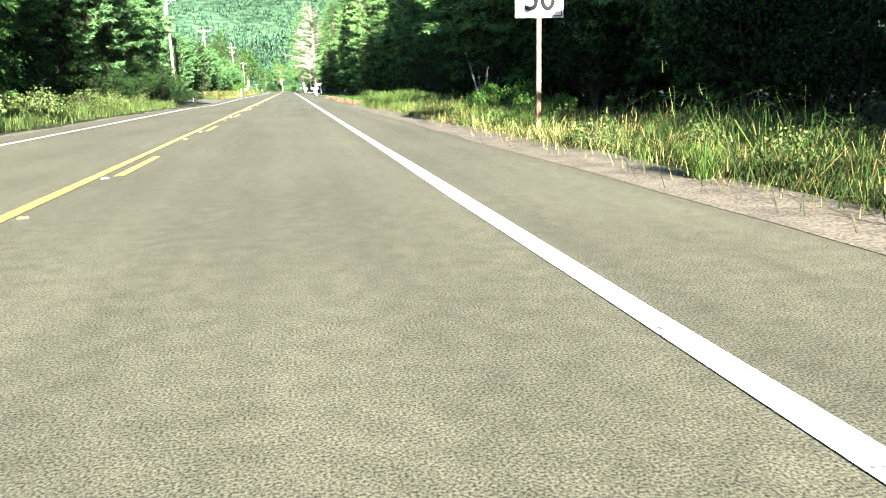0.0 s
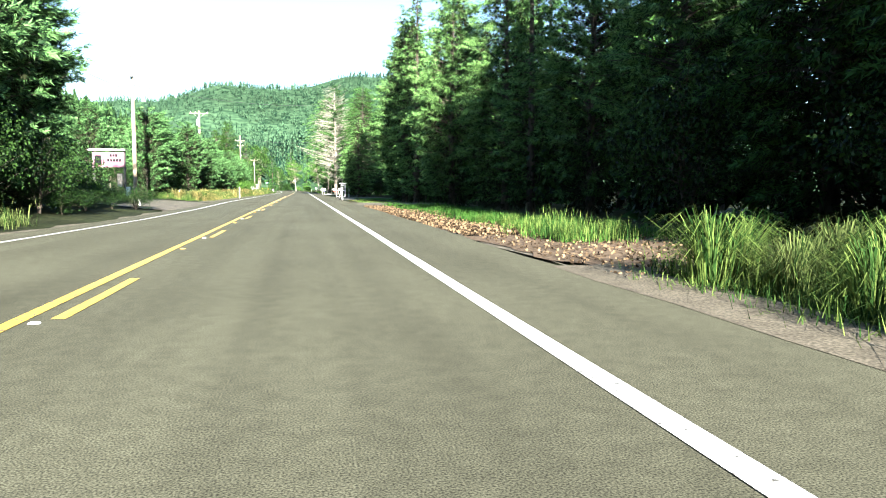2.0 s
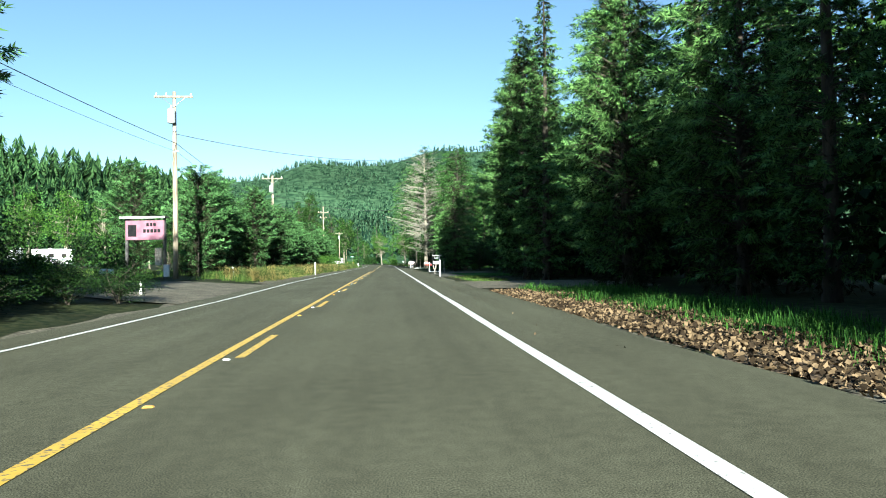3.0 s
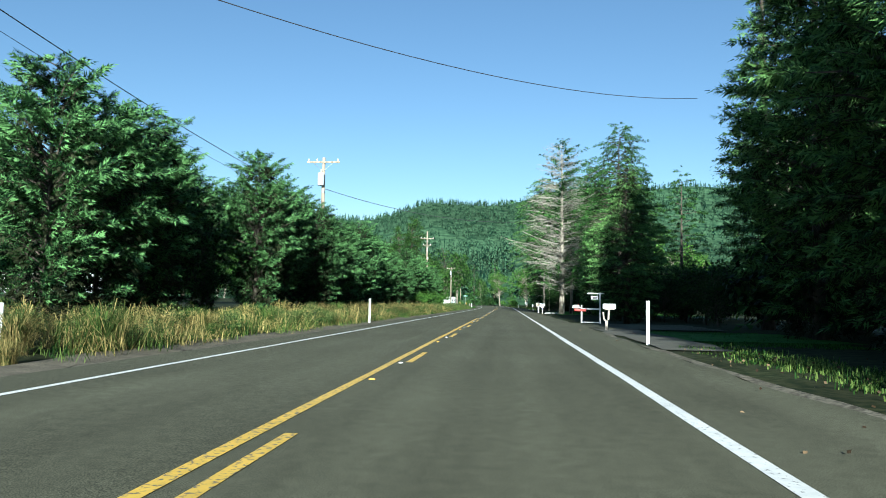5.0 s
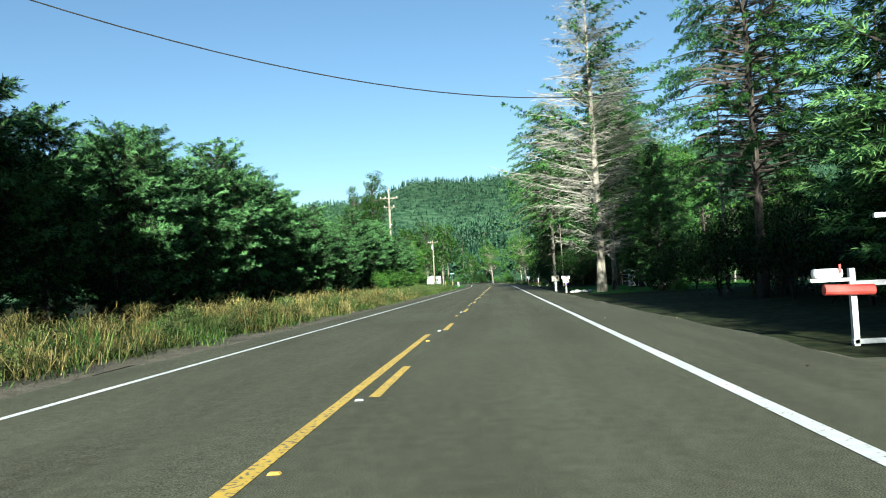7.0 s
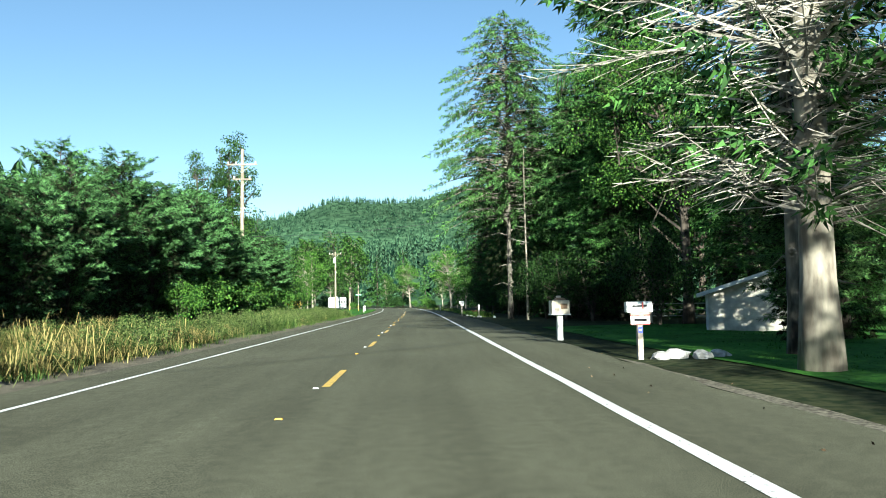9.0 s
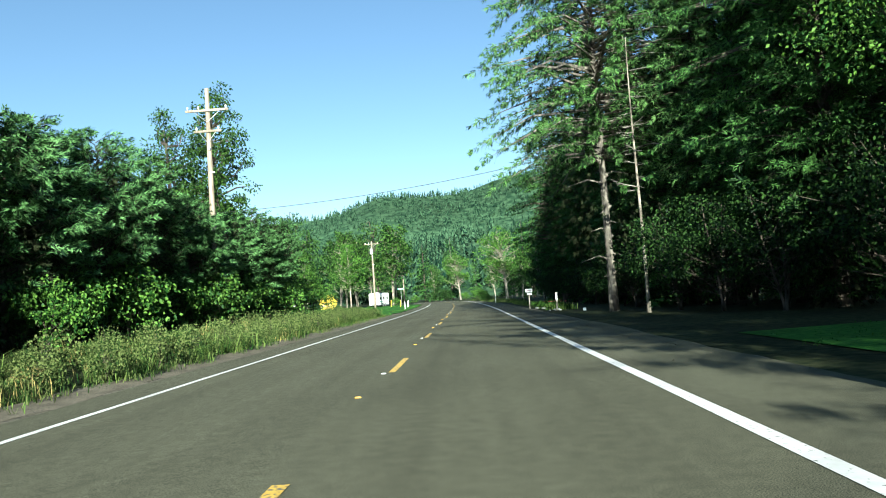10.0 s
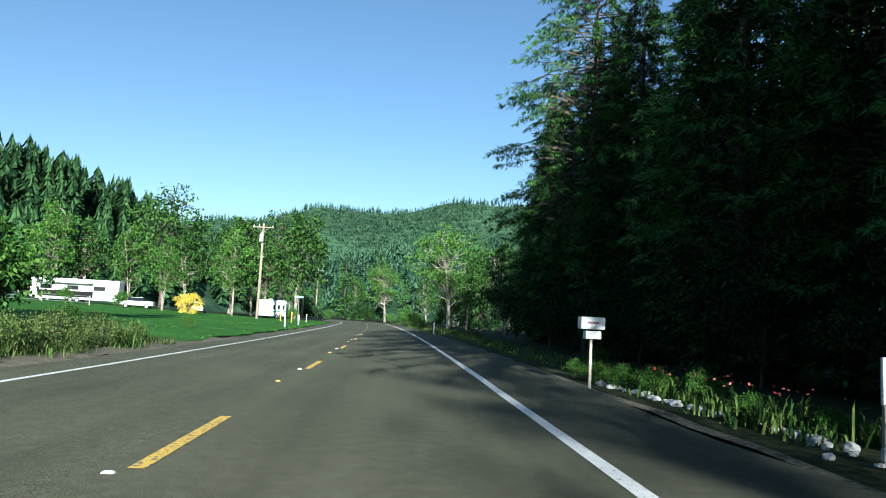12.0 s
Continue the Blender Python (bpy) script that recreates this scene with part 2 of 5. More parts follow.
def box(size, centre, bevel=0.0, m=None, bm=None, taper=1.0):
    """A bevelled box, added to bm when one is given."""
    own = bmesh.new()
    bmesh.ops.create_cube(own, size=1)
    for v in own.verts:
        k = taper if v.co.z > 0 else 1.0
        v.co = Vector((v.co.x * size[0] * k, v.co.y * size[1] * k, v.co.z * size[2]))
    if bevel:
        bmesh.ops.bevel(own, geom=own.edges[:], offset=bevel, segments=2, profile=0.6, affect="EDGES")
    t = Matrix.Translation(centre) @ (m or Matrix())
    own.transform(t)
    if bm is None:
        return own
    tmp = bpy.data.meshes.new("tmp")
    own.to_mesh(tmp)
    own.free()
    bm.from_mesh(tmp)
    bpy.data.meshes.remove(tmp)
    return bm


def tube(points, radii, seg=8, bm=None, caps=True):
    """A round rod through points, with a radius at each."""
    bm = bm or bmesh.new()
    pts = [Vector(p) for p in points]
    rings = []
    for i, p in enumerate(pts):
        d = (pts[min(i + 1, len(pts) - 1)] - pts[max(i - 1, 0)]).normalized()
        a = d.cross(Vector((0.3, 0.2, 1)) if abs(d.z) < 0.9 else Vector((1, 0, 0))).normalized()
        b = d.cross(a)
        rings.append([bm.verts.new(p + radii[i] * (math.cos(q) * a + math.sin(q) * b)) for q in (2 * math.pi * k / seg for k in range(seg))])
    for r0, r1 in zip(rings, rings[1:]):
        for k in range(seg):
            bm.faces.new((r0[k], r0[(k + 1) % seg], r1[(k + 1) % seg], r1[k]))
    if caps:
        bm.faces.new(list(reversed(rings[0])))
        bm.faces.new(rings[-1])
    return bm


def bend(y):
    """How far the road's middle has swung from the straight."""
    d = max(0.0, y - 215.0)
    e = max(0.0, y - 318.0)
    return -0.00026 * d * d - 0.0035 * e * e


def crossfall(u, y):
    """How far the left half of the road falls away."""
    k = float(np.interp(y, (45, 60, 74, 92, 128, 165), (0.0, 0.030, 0.031, 0.004, 0.009, 0.020)))
    return -k * min(6.0, max(0.0, -u))


def terrain(x, y):
    """The ground's height beside the road."""
    u = x - bend(y)
    n = noise.noise(Vector((x * 0.22, y * 0.22, 0.0))) * 0.06 + noise.noise(Vector((x * 0.04, y * 0.04, 3.0))) * 0.12
    if -4.9 < u < 5.7:
        return -0.09 + crossfall(u, y)
    if u > 0:
        k = min(1.0, (u - 5.7) / 2.5)
        return -0.05 + k * (n - 0.03)
    k = min(1.0, (-4.9 - u) / 4.0)
    rise = (0.28 if y < 240 else 0.12) + 0.9 * min(1.0, max(0.0, (-u - 16.0) / 26.0))
    return -0.05 + k * (n + rise) + crossfall(u, y) * max(0.0, 1 - k)


# ---------------------------------------------------------------- ground and road
def ground_sheet():
    xs = sorted({-4600, -2400, -1200, -600, -320, -200, -130, -90, -65, -48, -38, -30, -25, -21, -18, -15.5, -13.5, -12, -10.5, -9.2, -8.2, -7.2, -6.4, -5.7, -5.2, -4.7, -3, 0, 3, 5.2, 5.7, 6.3, 7, 7.8, 8.7, 9.8, 11.2, 13, 15.5, 19, 24, 31, 42, 60, 90, 130, 200, 320, 600, 1200, 2400, 4600})
    ys = [-2500, -1000, -400, -200, -120] + [-80 + 2.5 * k for k in range(164)] + [335, 345, 360, 380, 405, 440, 500, 600, 800, 1100, 1600, 2300, 4000]
    v = [(x + (bend(y) if abs(x) < 60 else 0), y, terrain(x + (bend(y) if abs(x) < 60 else 0), y)) for y in ys for x in xs]
    w = len(xs)
    f = [(j * w + i, j * w + i + 1, (j + 1) * w + i + 1, (j + 1) * w + i) for j in range(len(ys) - 1) for i in range(w - 1)]
    ob = link("ground", mesh("ground", v, f, True), M["ground"])
    return tagged(ob, "rough roadside soil with patchy grass and moss", "ground", kind="structure")


def strip(name, x0, x1, y0, y1, z, material, label, category, step=1.5, ragged=0.15, cols=4, follow=True, rng=None):
    """A sheet lying on the ground, with ragged long edges."""
    rng = rng or np.random.RandomState(int(abs(x0 * 7 + y0)) + 3)
    n = max(2, int((y1 - y0) / step) + 1)
    v, f = [], []
    for j in range(n):
        y = y0 + (y1 - y0) * j / (n - 1)
        a, b = x0 + rng.uniform(-ragged, ragged), x1 + rng.uniform(-ragged, ragged)
        for i in range(cols + 1):
            x = a + (b - a) * i / cols + bend(y)
            v.append((x, y, (max(terrain(x, y), -0.06 + crossfall(x - bend(y), y)) if follow else 0.0) + z))
    f = [(j * (cols + 1) + i, j * (cols + 1) + i + 1, (j + 1) * (cols + 1) + i + 1, (j + 1) * (cols + 1) + i) for j in range(n - 1) for i in range(cols)]
    ob = link(name, mesh(name, v, f, True), M[material])
    return tagged(ob, label, category, kind="structure")


def road_slab():
    rng = np.random.RandomState(5)
    cols = (-4.72, -3.6, -1.8, 0.0, 1.8, 3.55, 5.46)
    ys = [-90 + 1.5 * k for k in range(347)]
    v, f = [], []
    for y in ys:
        l, r = cols[0] + rng.uniform(-0.10, 0.10), cols[-1] + rng.uniform(-0.12, 0.12) + 0.12 * math.sin(y * 0.11)
        row = [l - 0.12] + [l] + list(cols[1:-1]) + [r] + [r + 0.12]
        v += [(x + bend(y), y, crossfall(x, y) - (0.09 if k in (0, len(row) - 1) else 0.0)) for k, x in enumerate(row)]
    w = len(cols) + 2
    f = [(j * w + i, j * w + i + 1, (j + 1) * w + i + 1, (j + 1) * w + i) for j in range(len(ys) - 1) for i in range(w - 1)]
    return tagged(link("road", mesh("road", v, f), M["asphalt"]), "grey weathered asphalt two-lane highway with faint wheel tracks", "road", kind="structure")


def line_mesh(name, x, w, y0, y1, step=3.0, wobble=0.012):
    rng = np.random.RandomState(int(y0) % 97 + 11)
    n = max(2, int((y1 - y0) / step) + 1)
    v = []
    for j in range(n):
        y = y0 + (y1 - y0) * j / (n - 1)
        c = x + bend(y)
        for dx in (-w / 2 + rng.uniform(-wobble, wobble), w / 2 + rng.uniform(-wobble, wobble)):
            v.append((c + dx, y, 0.006 + crossfall(x + dx, y)))
    f = [(2 * j, 2 * j + 1, 2 * j + 3, 2 * j + 2) for j in range(n - 1)]
    return mesh(name, v, f)


ground = ground_sheet()
road = road_slab()
link("edge_line", line_mesh("edge_line", 3.55, 0.15, -80, 400), M["white_line"], road, "solid white painted edge line")
link("edge_line", line_mesh("edge_line", -3.60, 0.12, -80, 400), M["white_line"], road, "solid white painted edge line")
link("centre_line", line_mesh("centre_line", -0.14, 0.12, -80, 133.2), M["yellow_line"], road, "solid yellow painted centre line")
DASH0, PITCH = 108.25, 9.543
for k in range(-18, 24):
    far = DASH0 + PITCH * k
    link("dash", line_mesh("dash", 0.14, 0.11, far - 2.6, far, 1.3, 0.008), M["yellow_line"], road, "yellow painted dash")
for k in range(-18, 16):
    for y, mname in ((DASH0 + PITCH * k - 2.75, "white_plastic"), (DASH0 + PITCH * k + 4.1, "amber")):
        bm = box((0.085, 0.05, 0.014), (0.02 + bend(y), y, 0.008), 0.0, taper=0.7)
        part("road_stud", bm, M[mname], road, "small raised pavement marker")

strip("shoulder_gravel", 5.44, 5.62, -70, 330, 0.03, "gravel", "narrow strip of pale gravel along the asphalt edge", "gravel shoulder", ragged=0.10)
strip("shoulder_gravel", -5.05, -4.7, -70, 330, 0.03, "gravel", "narrow strip of pale gravel along the asphalt edge", "gravel shoulder", ragged=0.18)
strip("sandy_shoulder", 5.2, 6.2, -30, 42, 0.064, "sandy", "tan grit washed over the paved shoulder", "shoulder", step=1.6, ragged=0.06)
strip("thatch_edge", -5.7, -4.85, 91, 236, 0.034, "sandy", "tan grit and dry thatch along the verge", "shoulder", step=0.9, ragged=0.16)
strip("dirt_turnout", 5.6, 10.5, 41.0, 48.4, 0.045, "dirt", "bare brown earth turnout with dark ruts", "dirt patch", step=0.6, ragged=0.35, cols=6)
strip("leaf_litter_verge", 5.6, 7.6, 48.0, 76.0, 0.02, "dirt", "brown earth verge strewn with dead leaves", "dirt verge", step=0.8, ragged=0.3)
strip("gravel_driveway", 5.2, 13.0, 78.0, 88.0, 0.05, "gravel", "pale gravel driveway mouth", "driveway", step=0.8, ragged=0.3, cols=6)
strip("gravel_driveway", -13.0, -4.6, 73.0, 89.0, 0.05, "gravel", "pale gravel driveway mouth beside the sign board", "driveway", step=0.8, ragged=0.3, cols=6)
strip("asphalt_driveway", 5.3, 12.0, 117.5, 126.5, 0.032, "asphalt", "grey asphalt driveway mouth", "driveway", step=0.8, ragged=0.2, cols=6)
strip("dusty_shoulder", 5.8, 7.7, 102.0, 117.2, 0.030, "dusty", "bare brown dusty ground between asphalt and lawn", "shoulder", ragged=0.2)
strip("lawn", 7.6, 13.0, 107.0, 114.5, 0.034, "lawn", "mown green lawn", "lawn", step=1.2, ragged=0.12, cols=6)
strip("lawn", 7.2, 24.0, 160.0, 186.0, 0.022, "lawn", "mown green lawn in tree shade", "lawn", step=2.5, ragged=0.10, cols=8)
strip("lawn", -60.0, -5.3, 231.0, 318.0, 0.05, "lawn", "wide mown green lawn", "lawn", step=1.5, ragged=0.3, cols=20)

# ---------------------------------------------------------------- plants


def unit(a):
    return a / np.maximum(np.linalg.norm(a, axis=-1, keepdims=True), 1e-9)


def sprays(rng, p, d, length, width, leaflets=3, spread=0.6, droop=0.25):
    """Feathers of flat leaflets: at the points p, along the directions d."""
    n = len(p)
    d = unit(d)
    s = unit(np.cross(d, rng.normal(size=(n, 3)) * 0.9 + (0, 0, 0.45)))
    up = np.cross(s, d)
    v, f = [], []
    k0 = 0
    for j in range(leaflets):
        l = (length * rng.uniform(0.65, 1.1, n))[:, None]
        w = (width * rng.uniform(0.7, 1.2, n))[:, None]
        if leaflets > 1:
            # leaflets stand left and right along a stem, the last one at its tip
            u = 0.62 * j / (leaflets - 1)
            a = (0.0 if j == leaflets - 1 else (spread if j % 2 else -spread)) + rng.uniform(-0.15, 0.15, n)[:, None]
            dirn = np.cos(a) * d + np.sin(a) * s
            side = np.cos(a) * s - np.sin(a) * d
            q = p + u * l * d
            q[:, 2] -= droop * u * u * l[:, 0]
            tip = q + l * (0.62 - 0.2 * u) * dirn
            tip[:, 2] -= droop * 0.6 * l[:, 0] * rng.uniform(0.3, 1.2, n)
            q = q + 0.06 * l * dirn
            v.append(np.stack([q - side * w, q + side * w, tip], 1).reshape(-1, 3))
        else:
            tip = p + l * d
            tip[:, 2] -= droop * l[:, 0] * rng.uniform(0.3, 1.2, n)
            mid = p + 0.45 * l * d + up * l * 0.05
            v.append(np.stack([p, mid + s * w, tip, mid - s * w], 1).reshape(-1, 3))
        c = 3 if leaflets > 1 else 4
        f.append((k0 + c * np.arange(n))[:, None] + np.arange(c))
        k0 += c * n
    return np.concatenate(v), np.concatenate(f)


def rods(p0, p1, r0, r1):
    """Thin three-sided twigs from p0 to p1."""
    n = len(p0)
    d = unit(p1 - p0)
    a = unit(np.cross(d, np.array([0.21, 0.13, 0.97])))
    b = np.cross(d, a)
    ring = []
    for q in (0, 2.094, 4.189):
        off = math.cos(q) * a + math.sin(q) * b
        ring += [p0 + off * np.reshape(r0, (-1, 1)), p1 + off * np.reshape(r1, (-1, 1))]
    v = np.stack(ring, 1).reshape(-1, 3)
    k = 6 * np.arange(n)
    f = np.concatenate([np.stack([k, k + 2, k + 3, k + 1], 1), np.stack([k + 2, k + 4, k + 5, k + 3], 1), np.stack([k + 4, k, k + 1, k + 5], 1)])
    return v, f


def trunk_mesh(rng, h, r, lean=(0.0, 0.0), wob=0.08, seg=9, top=0.12):
    n = 12
    pts, rad = [], []
    for i in range(n + 1):
        u = i / n
        pts.append((lean[0] * u * h + wob * math.sin(3.1 * u + 1) * u, lean[1] * u * h + wob * math.cos(4.3 * u) * u, h * u - (0.25 if i == 0 else 0)))
        rad.append(r * ((1 - u) ** 0.8 * (1 - top) + top) * (1.35 if i == 0 else 1.0))
    return tube(pts, rad, seg), pts


def conifer(name, seed, h, r, clear, label, needles="needles", bark="bark", whorl=0.38, per=6, droop=0.35, rise=0.2, step=0.24, spray=(0.55, 0.085), power=0.8, bare=0.0, trunk_r=None, belly=0.0, peak=0.28, ragged=0.35, leaflets=5, twigs=0.16):
    """A conifer: trunk, boughs in whorls, and feathery sprays along the boughs."""
    rng = np.random.RandomState(seed)
    ob = thing(name, Matrix(), label, "tree", "roadside trees")
    tb, _ = trunk_mesh(rng, h * 0.95, trunk_r or h * 0.013)
    part("trunk", tb, M[bark], ob, smooth=True)
    tw = ([], [], [], [])
    sp, sd = [], []
    z = clear
    while z < h - 0.15:
        u = (z - clear) / (h - clear)
        prof = (1 - u) ** power
        if belly:
            prof *= min(1.0, belly + (1 - belly) * u / peak)
        for _ in range(per if u < 0.85 else max(3, per - 2)):
            az = rng.uniform(0, 2 * math.pi)
            l = max(0.25, r * prof * rng.uniform(1 - ragged, 1 + ragged * 0.4))
            s = np.arange(0.0, 1.001, max(0.05, step / max(l, 0.3)))
            out = np.array([math.cos(az), math.sin(az), 0.0])
            side = np.array([-math.sin(az), math.cos(az), 0.0])
            lift = rise + (rng.uniform(-0.40, 0.12) if bare > 0.4 else 0.0)
            zz = z + rng.uniform(-0.2, 0.2) + l * (lift * s - (droop - (0.35 if lift < 0.2 and bare > 0.4 else 0.0)) * s * s)
            sway = rng.uniform(-0.15, 0.15) * l
            pts = out * (l * s)[:, None] + side * (sway * s * s)[:, None]
            pts[:, 2] = zz
            m0 = slice(0, None, 3)
            a, b = pts[m0][:-1], pts[m0][1:]
            if len(a):
                rr = 0.007 + (0.006 if bare > 0.4 else 0.012) * l
                t0 = 1 - np.linspace(0, 1, len(a) + 1)
                tw[0].append(a), tw[1].append(b), tw[2].append(rr * t0[:-1] + 0.006), tw[3].append(rr * t0[1:] + 0.006)
            if rng.uniform() < bare:
                k = max(4, int(l / twigs))
                q = rng.uniform(0.15, 1.0, k)
                base = out * (l * q)[:, None] + side * (sway * q * q)[:, None]
                base[:, 2] = np.interp(q, s, zz)
                dirn = out * 0.6 + side * rng.choice([-1, 1], k)[:, None] * rng.uniform(0.5, 1.1, k)[:, None]
                dirn[:, 2] += rng.uniform(-0.5, 0.25, k)
                tw[0].append(base), tw[1].append(base + unit(dirn) * (l * 0.34 * (1.15 - q))[:, None] + 0.0)
                tw[2].append(np.full(k, 0.012)), tw[3].append(np.full(k, 0.004))
                continue
            sel = s > (0.12 if l > 1.2 else 0.0)
            for sg in (-1, 1):
                q = pts[sel] + rng.normal(0, 0.05, (sel.sum(), 3))
                sp.append(q)
                dd = out * rng.uniform(0.5, 1.1, (len(q), 1)) + side * sg * rng.uniform(0.35, 1.0, (len(q), 1))
                dd[:, 2] += rng.uniform(-0.55, 0.2, len(q))
                sd.append(dd)
        z += whorl * rng.uniform(0.75, 1.25)
    v, f = rods(np.concatenate(tw[0]), np.concatenate(tw[1]), np.concatenate(tw[2]), np.concatenate(tw[3]))
    tagged(link("branchwork", mesh("branchwork", v, f), M["twig" if bare > 0.4 else bark], ob), kind="stuff")
    if sp:
        p, d = np.concatenate(sp), np.concatenate(sd)
        v, f = sprays(rng, p, d, np.full(len(p), spray[0]), spray[1], leaflets, 0.8, 0.25)
        link("crown", mesh("crown", v, f), M[needles], ob)
    return ob


def plume_tree(name, seed, h, r, clear, label, needles="needles", bark="bark", count=180, rise=0.35, droop=0.25, plume=1.5, width=0.55, power=0.8, belly=0.5, peak=0.25, ragged=0.35, trunk_r=None, sub=8, leaf=0.027, leaflets=7, hang=0.35, core=1100, stubs=0):
    """A conifer whose boughs end in separate feathery plumes; dark inner sprays are added to shade the hollows between
    them.
    """
    rng = np.random.RandomState(seed)
    ob = thing(name, Matrix(), label, "tree", "roadside trees")
    tb, _ = trunk_mesh(rng, h * 0.90, trunk_r or h * 0.013)
    part("trunk", tb, M[bark], ob, smooth=True)
    for k in range(stubs):
        z, a, l = 1.6 + (clear - 1.0) * (k + rng.uniform(0, 0.8)) / stubs, k * 2.4 + rng.uniform(-0.6, 0.6), 0.25 + 1.9 * rng.uniform() ** 2
        c, e = math.cos(a), math.sin(a)
        bend = rng.uniform(-0.25, 0.25) * l
        bough = tube([(0, 0, z), (c * l * 0.4 - e * bend * 0.3, e * l * 0.4 + c * bend * 0.3, z + 0.12 * l), (c * l - e * bend, e * l + c * bend, z - 0.05 * l)], [0.055, 0.035, 0.008], 6)
        part("bare_branch", bough, M["bark_old"], ob, "broken bare branch")
        part("knot", tube([(c * 0.1, e * 0.1, z - 0.12), (c * 0.17, e * 0.17, z + 0.02), (c * 0.12, e * 0.12, z + 0.16)], [0.05, 0.13, 0.04], 7), M[bark], ob, smooth=True)
    uu = np.linspace(0, 1, 80)
    prof = (1 - uu) ** power * np.minimum(1.0, belly + (1 - belly) * uu / peak)
    cdf = np.cumsum(prof + 0.10)
    cdf /= cdf[-1]
    ta, tz, t0, t1, sp, sd, sl = [], [], [], [], [], [], []
    for i in range(count):
        u = float(np.interp((i + rng.uniform()) / count, cdf, uu))
        z = clear + u * (h - clear)
        az = i * 2.39996 + rng.uniform(-0.5, 0.5)
        l = max(0.35, r * float(np.interp(u, uu, prof)) * rng.uniform(1 - ragged, 1 + 0.4 * ragged))
        out, side = np.array([math.cos(az), math.sin(az), 0.0]), np.array([-math.sin(az), math.cos(az), 0.0])
        up, down, sway = rise * rng.uniform(0.6, 1.4), droop * rng.uniform(0.6, 1.4), rng.uniform(-0.2, 0.2)

        def at(q):
            p = np.outer(q * l, out) + np.outer(sway * l * q * q, side)
            p[:, 2] = z + l * (up * q - down * q * q)
            return p
        ends = at(np.array([0.0, 0.5, 0.9]))
        ta += [ends[0], ends[1]]
        tz += [ends[1], ends[2]]
        t0 += [0.012 + 0.011 * l, 0.008 + 0.006 * l]
        t1 += [0.008 + 0.006 * l, 0.005]
        length = min(0.8 * l, plume * rng.uniform(0.7, 1.25))
        s0 = 1 - length / l
        k = max(3, int(round(sub * length / plume)))
        q = s0 + (1 - s0) * (np.arange(k) + rng.uniform(0, 0.6, k)) / k
        v = (q - s0) / (1 - s0)
        p = at(q)
        wide = width * min(1.0, 0.45 + length / plume * 0.55) * (0.30 + 0.70 * np.sin(math.pi * np.clip(0.22 + 0.70 * v, 0, 1)))
        for sg in (-1.0, 1.0, 0.0):
            d = out * rng.uniform(0.55, 0.95, (k, 1)) + side * (sg * rng.uniform(0.6, 1.0, (k, 1)) + rng.uniform(-0.2, 0.2, (k, 1)))
            d[:, 2] += (up - 2 * down * q) * 0.6 + (rng.uniform(0.1, 0.7, k) if sg == 0 else -hang * rng.uniform(0.3, 1.3, k))
            sp.append(p + rng.normal(0, 0.03, (k, 3)))
            sd.append(d)
            sl.append(wide * rng.uniform(0.8, 1.25, k) * (1.15 if sg == 0 else 1.0))
        sp.append(at(np.array([0.97]))), sd.append((out + (0, 0, up - 1.6 * down))[None]), sl.append(np.array([width * 0.9]))
    v, f = rods(np.array(ta), np.array(tz), np.array(t0), np.array(t1))
    tagged(link("branchwork", mesh("branchwork", v, f), M[bark], ob), kind="stuff")
    v, f = sprays(rng, np.concatenate(sp), np.concatenate(sd), np.concatenate(sl), leaf, leaflets, 0.62, 0.22)
    link("crown", mesh("crown", v, f), M[needles], ob)
    # dark sprays added inside the crown to blacken its hollows
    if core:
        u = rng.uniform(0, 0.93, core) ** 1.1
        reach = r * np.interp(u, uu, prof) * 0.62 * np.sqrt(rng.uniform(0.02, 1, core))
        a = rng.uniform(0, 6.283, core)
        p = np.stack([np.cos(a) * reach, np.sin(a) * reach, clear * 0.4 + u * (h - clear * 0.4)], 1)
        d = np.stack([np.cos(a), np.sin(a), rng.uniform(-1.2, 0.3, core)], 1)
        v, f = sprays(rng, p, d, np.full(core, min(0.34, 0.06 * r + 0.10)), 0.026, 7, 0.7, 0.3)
        tagged(link("crown_shade", mesh("crown_shade", v, f), M["hollow_needles"], ob, "dark inner sprays added as crown shade"), kind="stuff")
    return ob


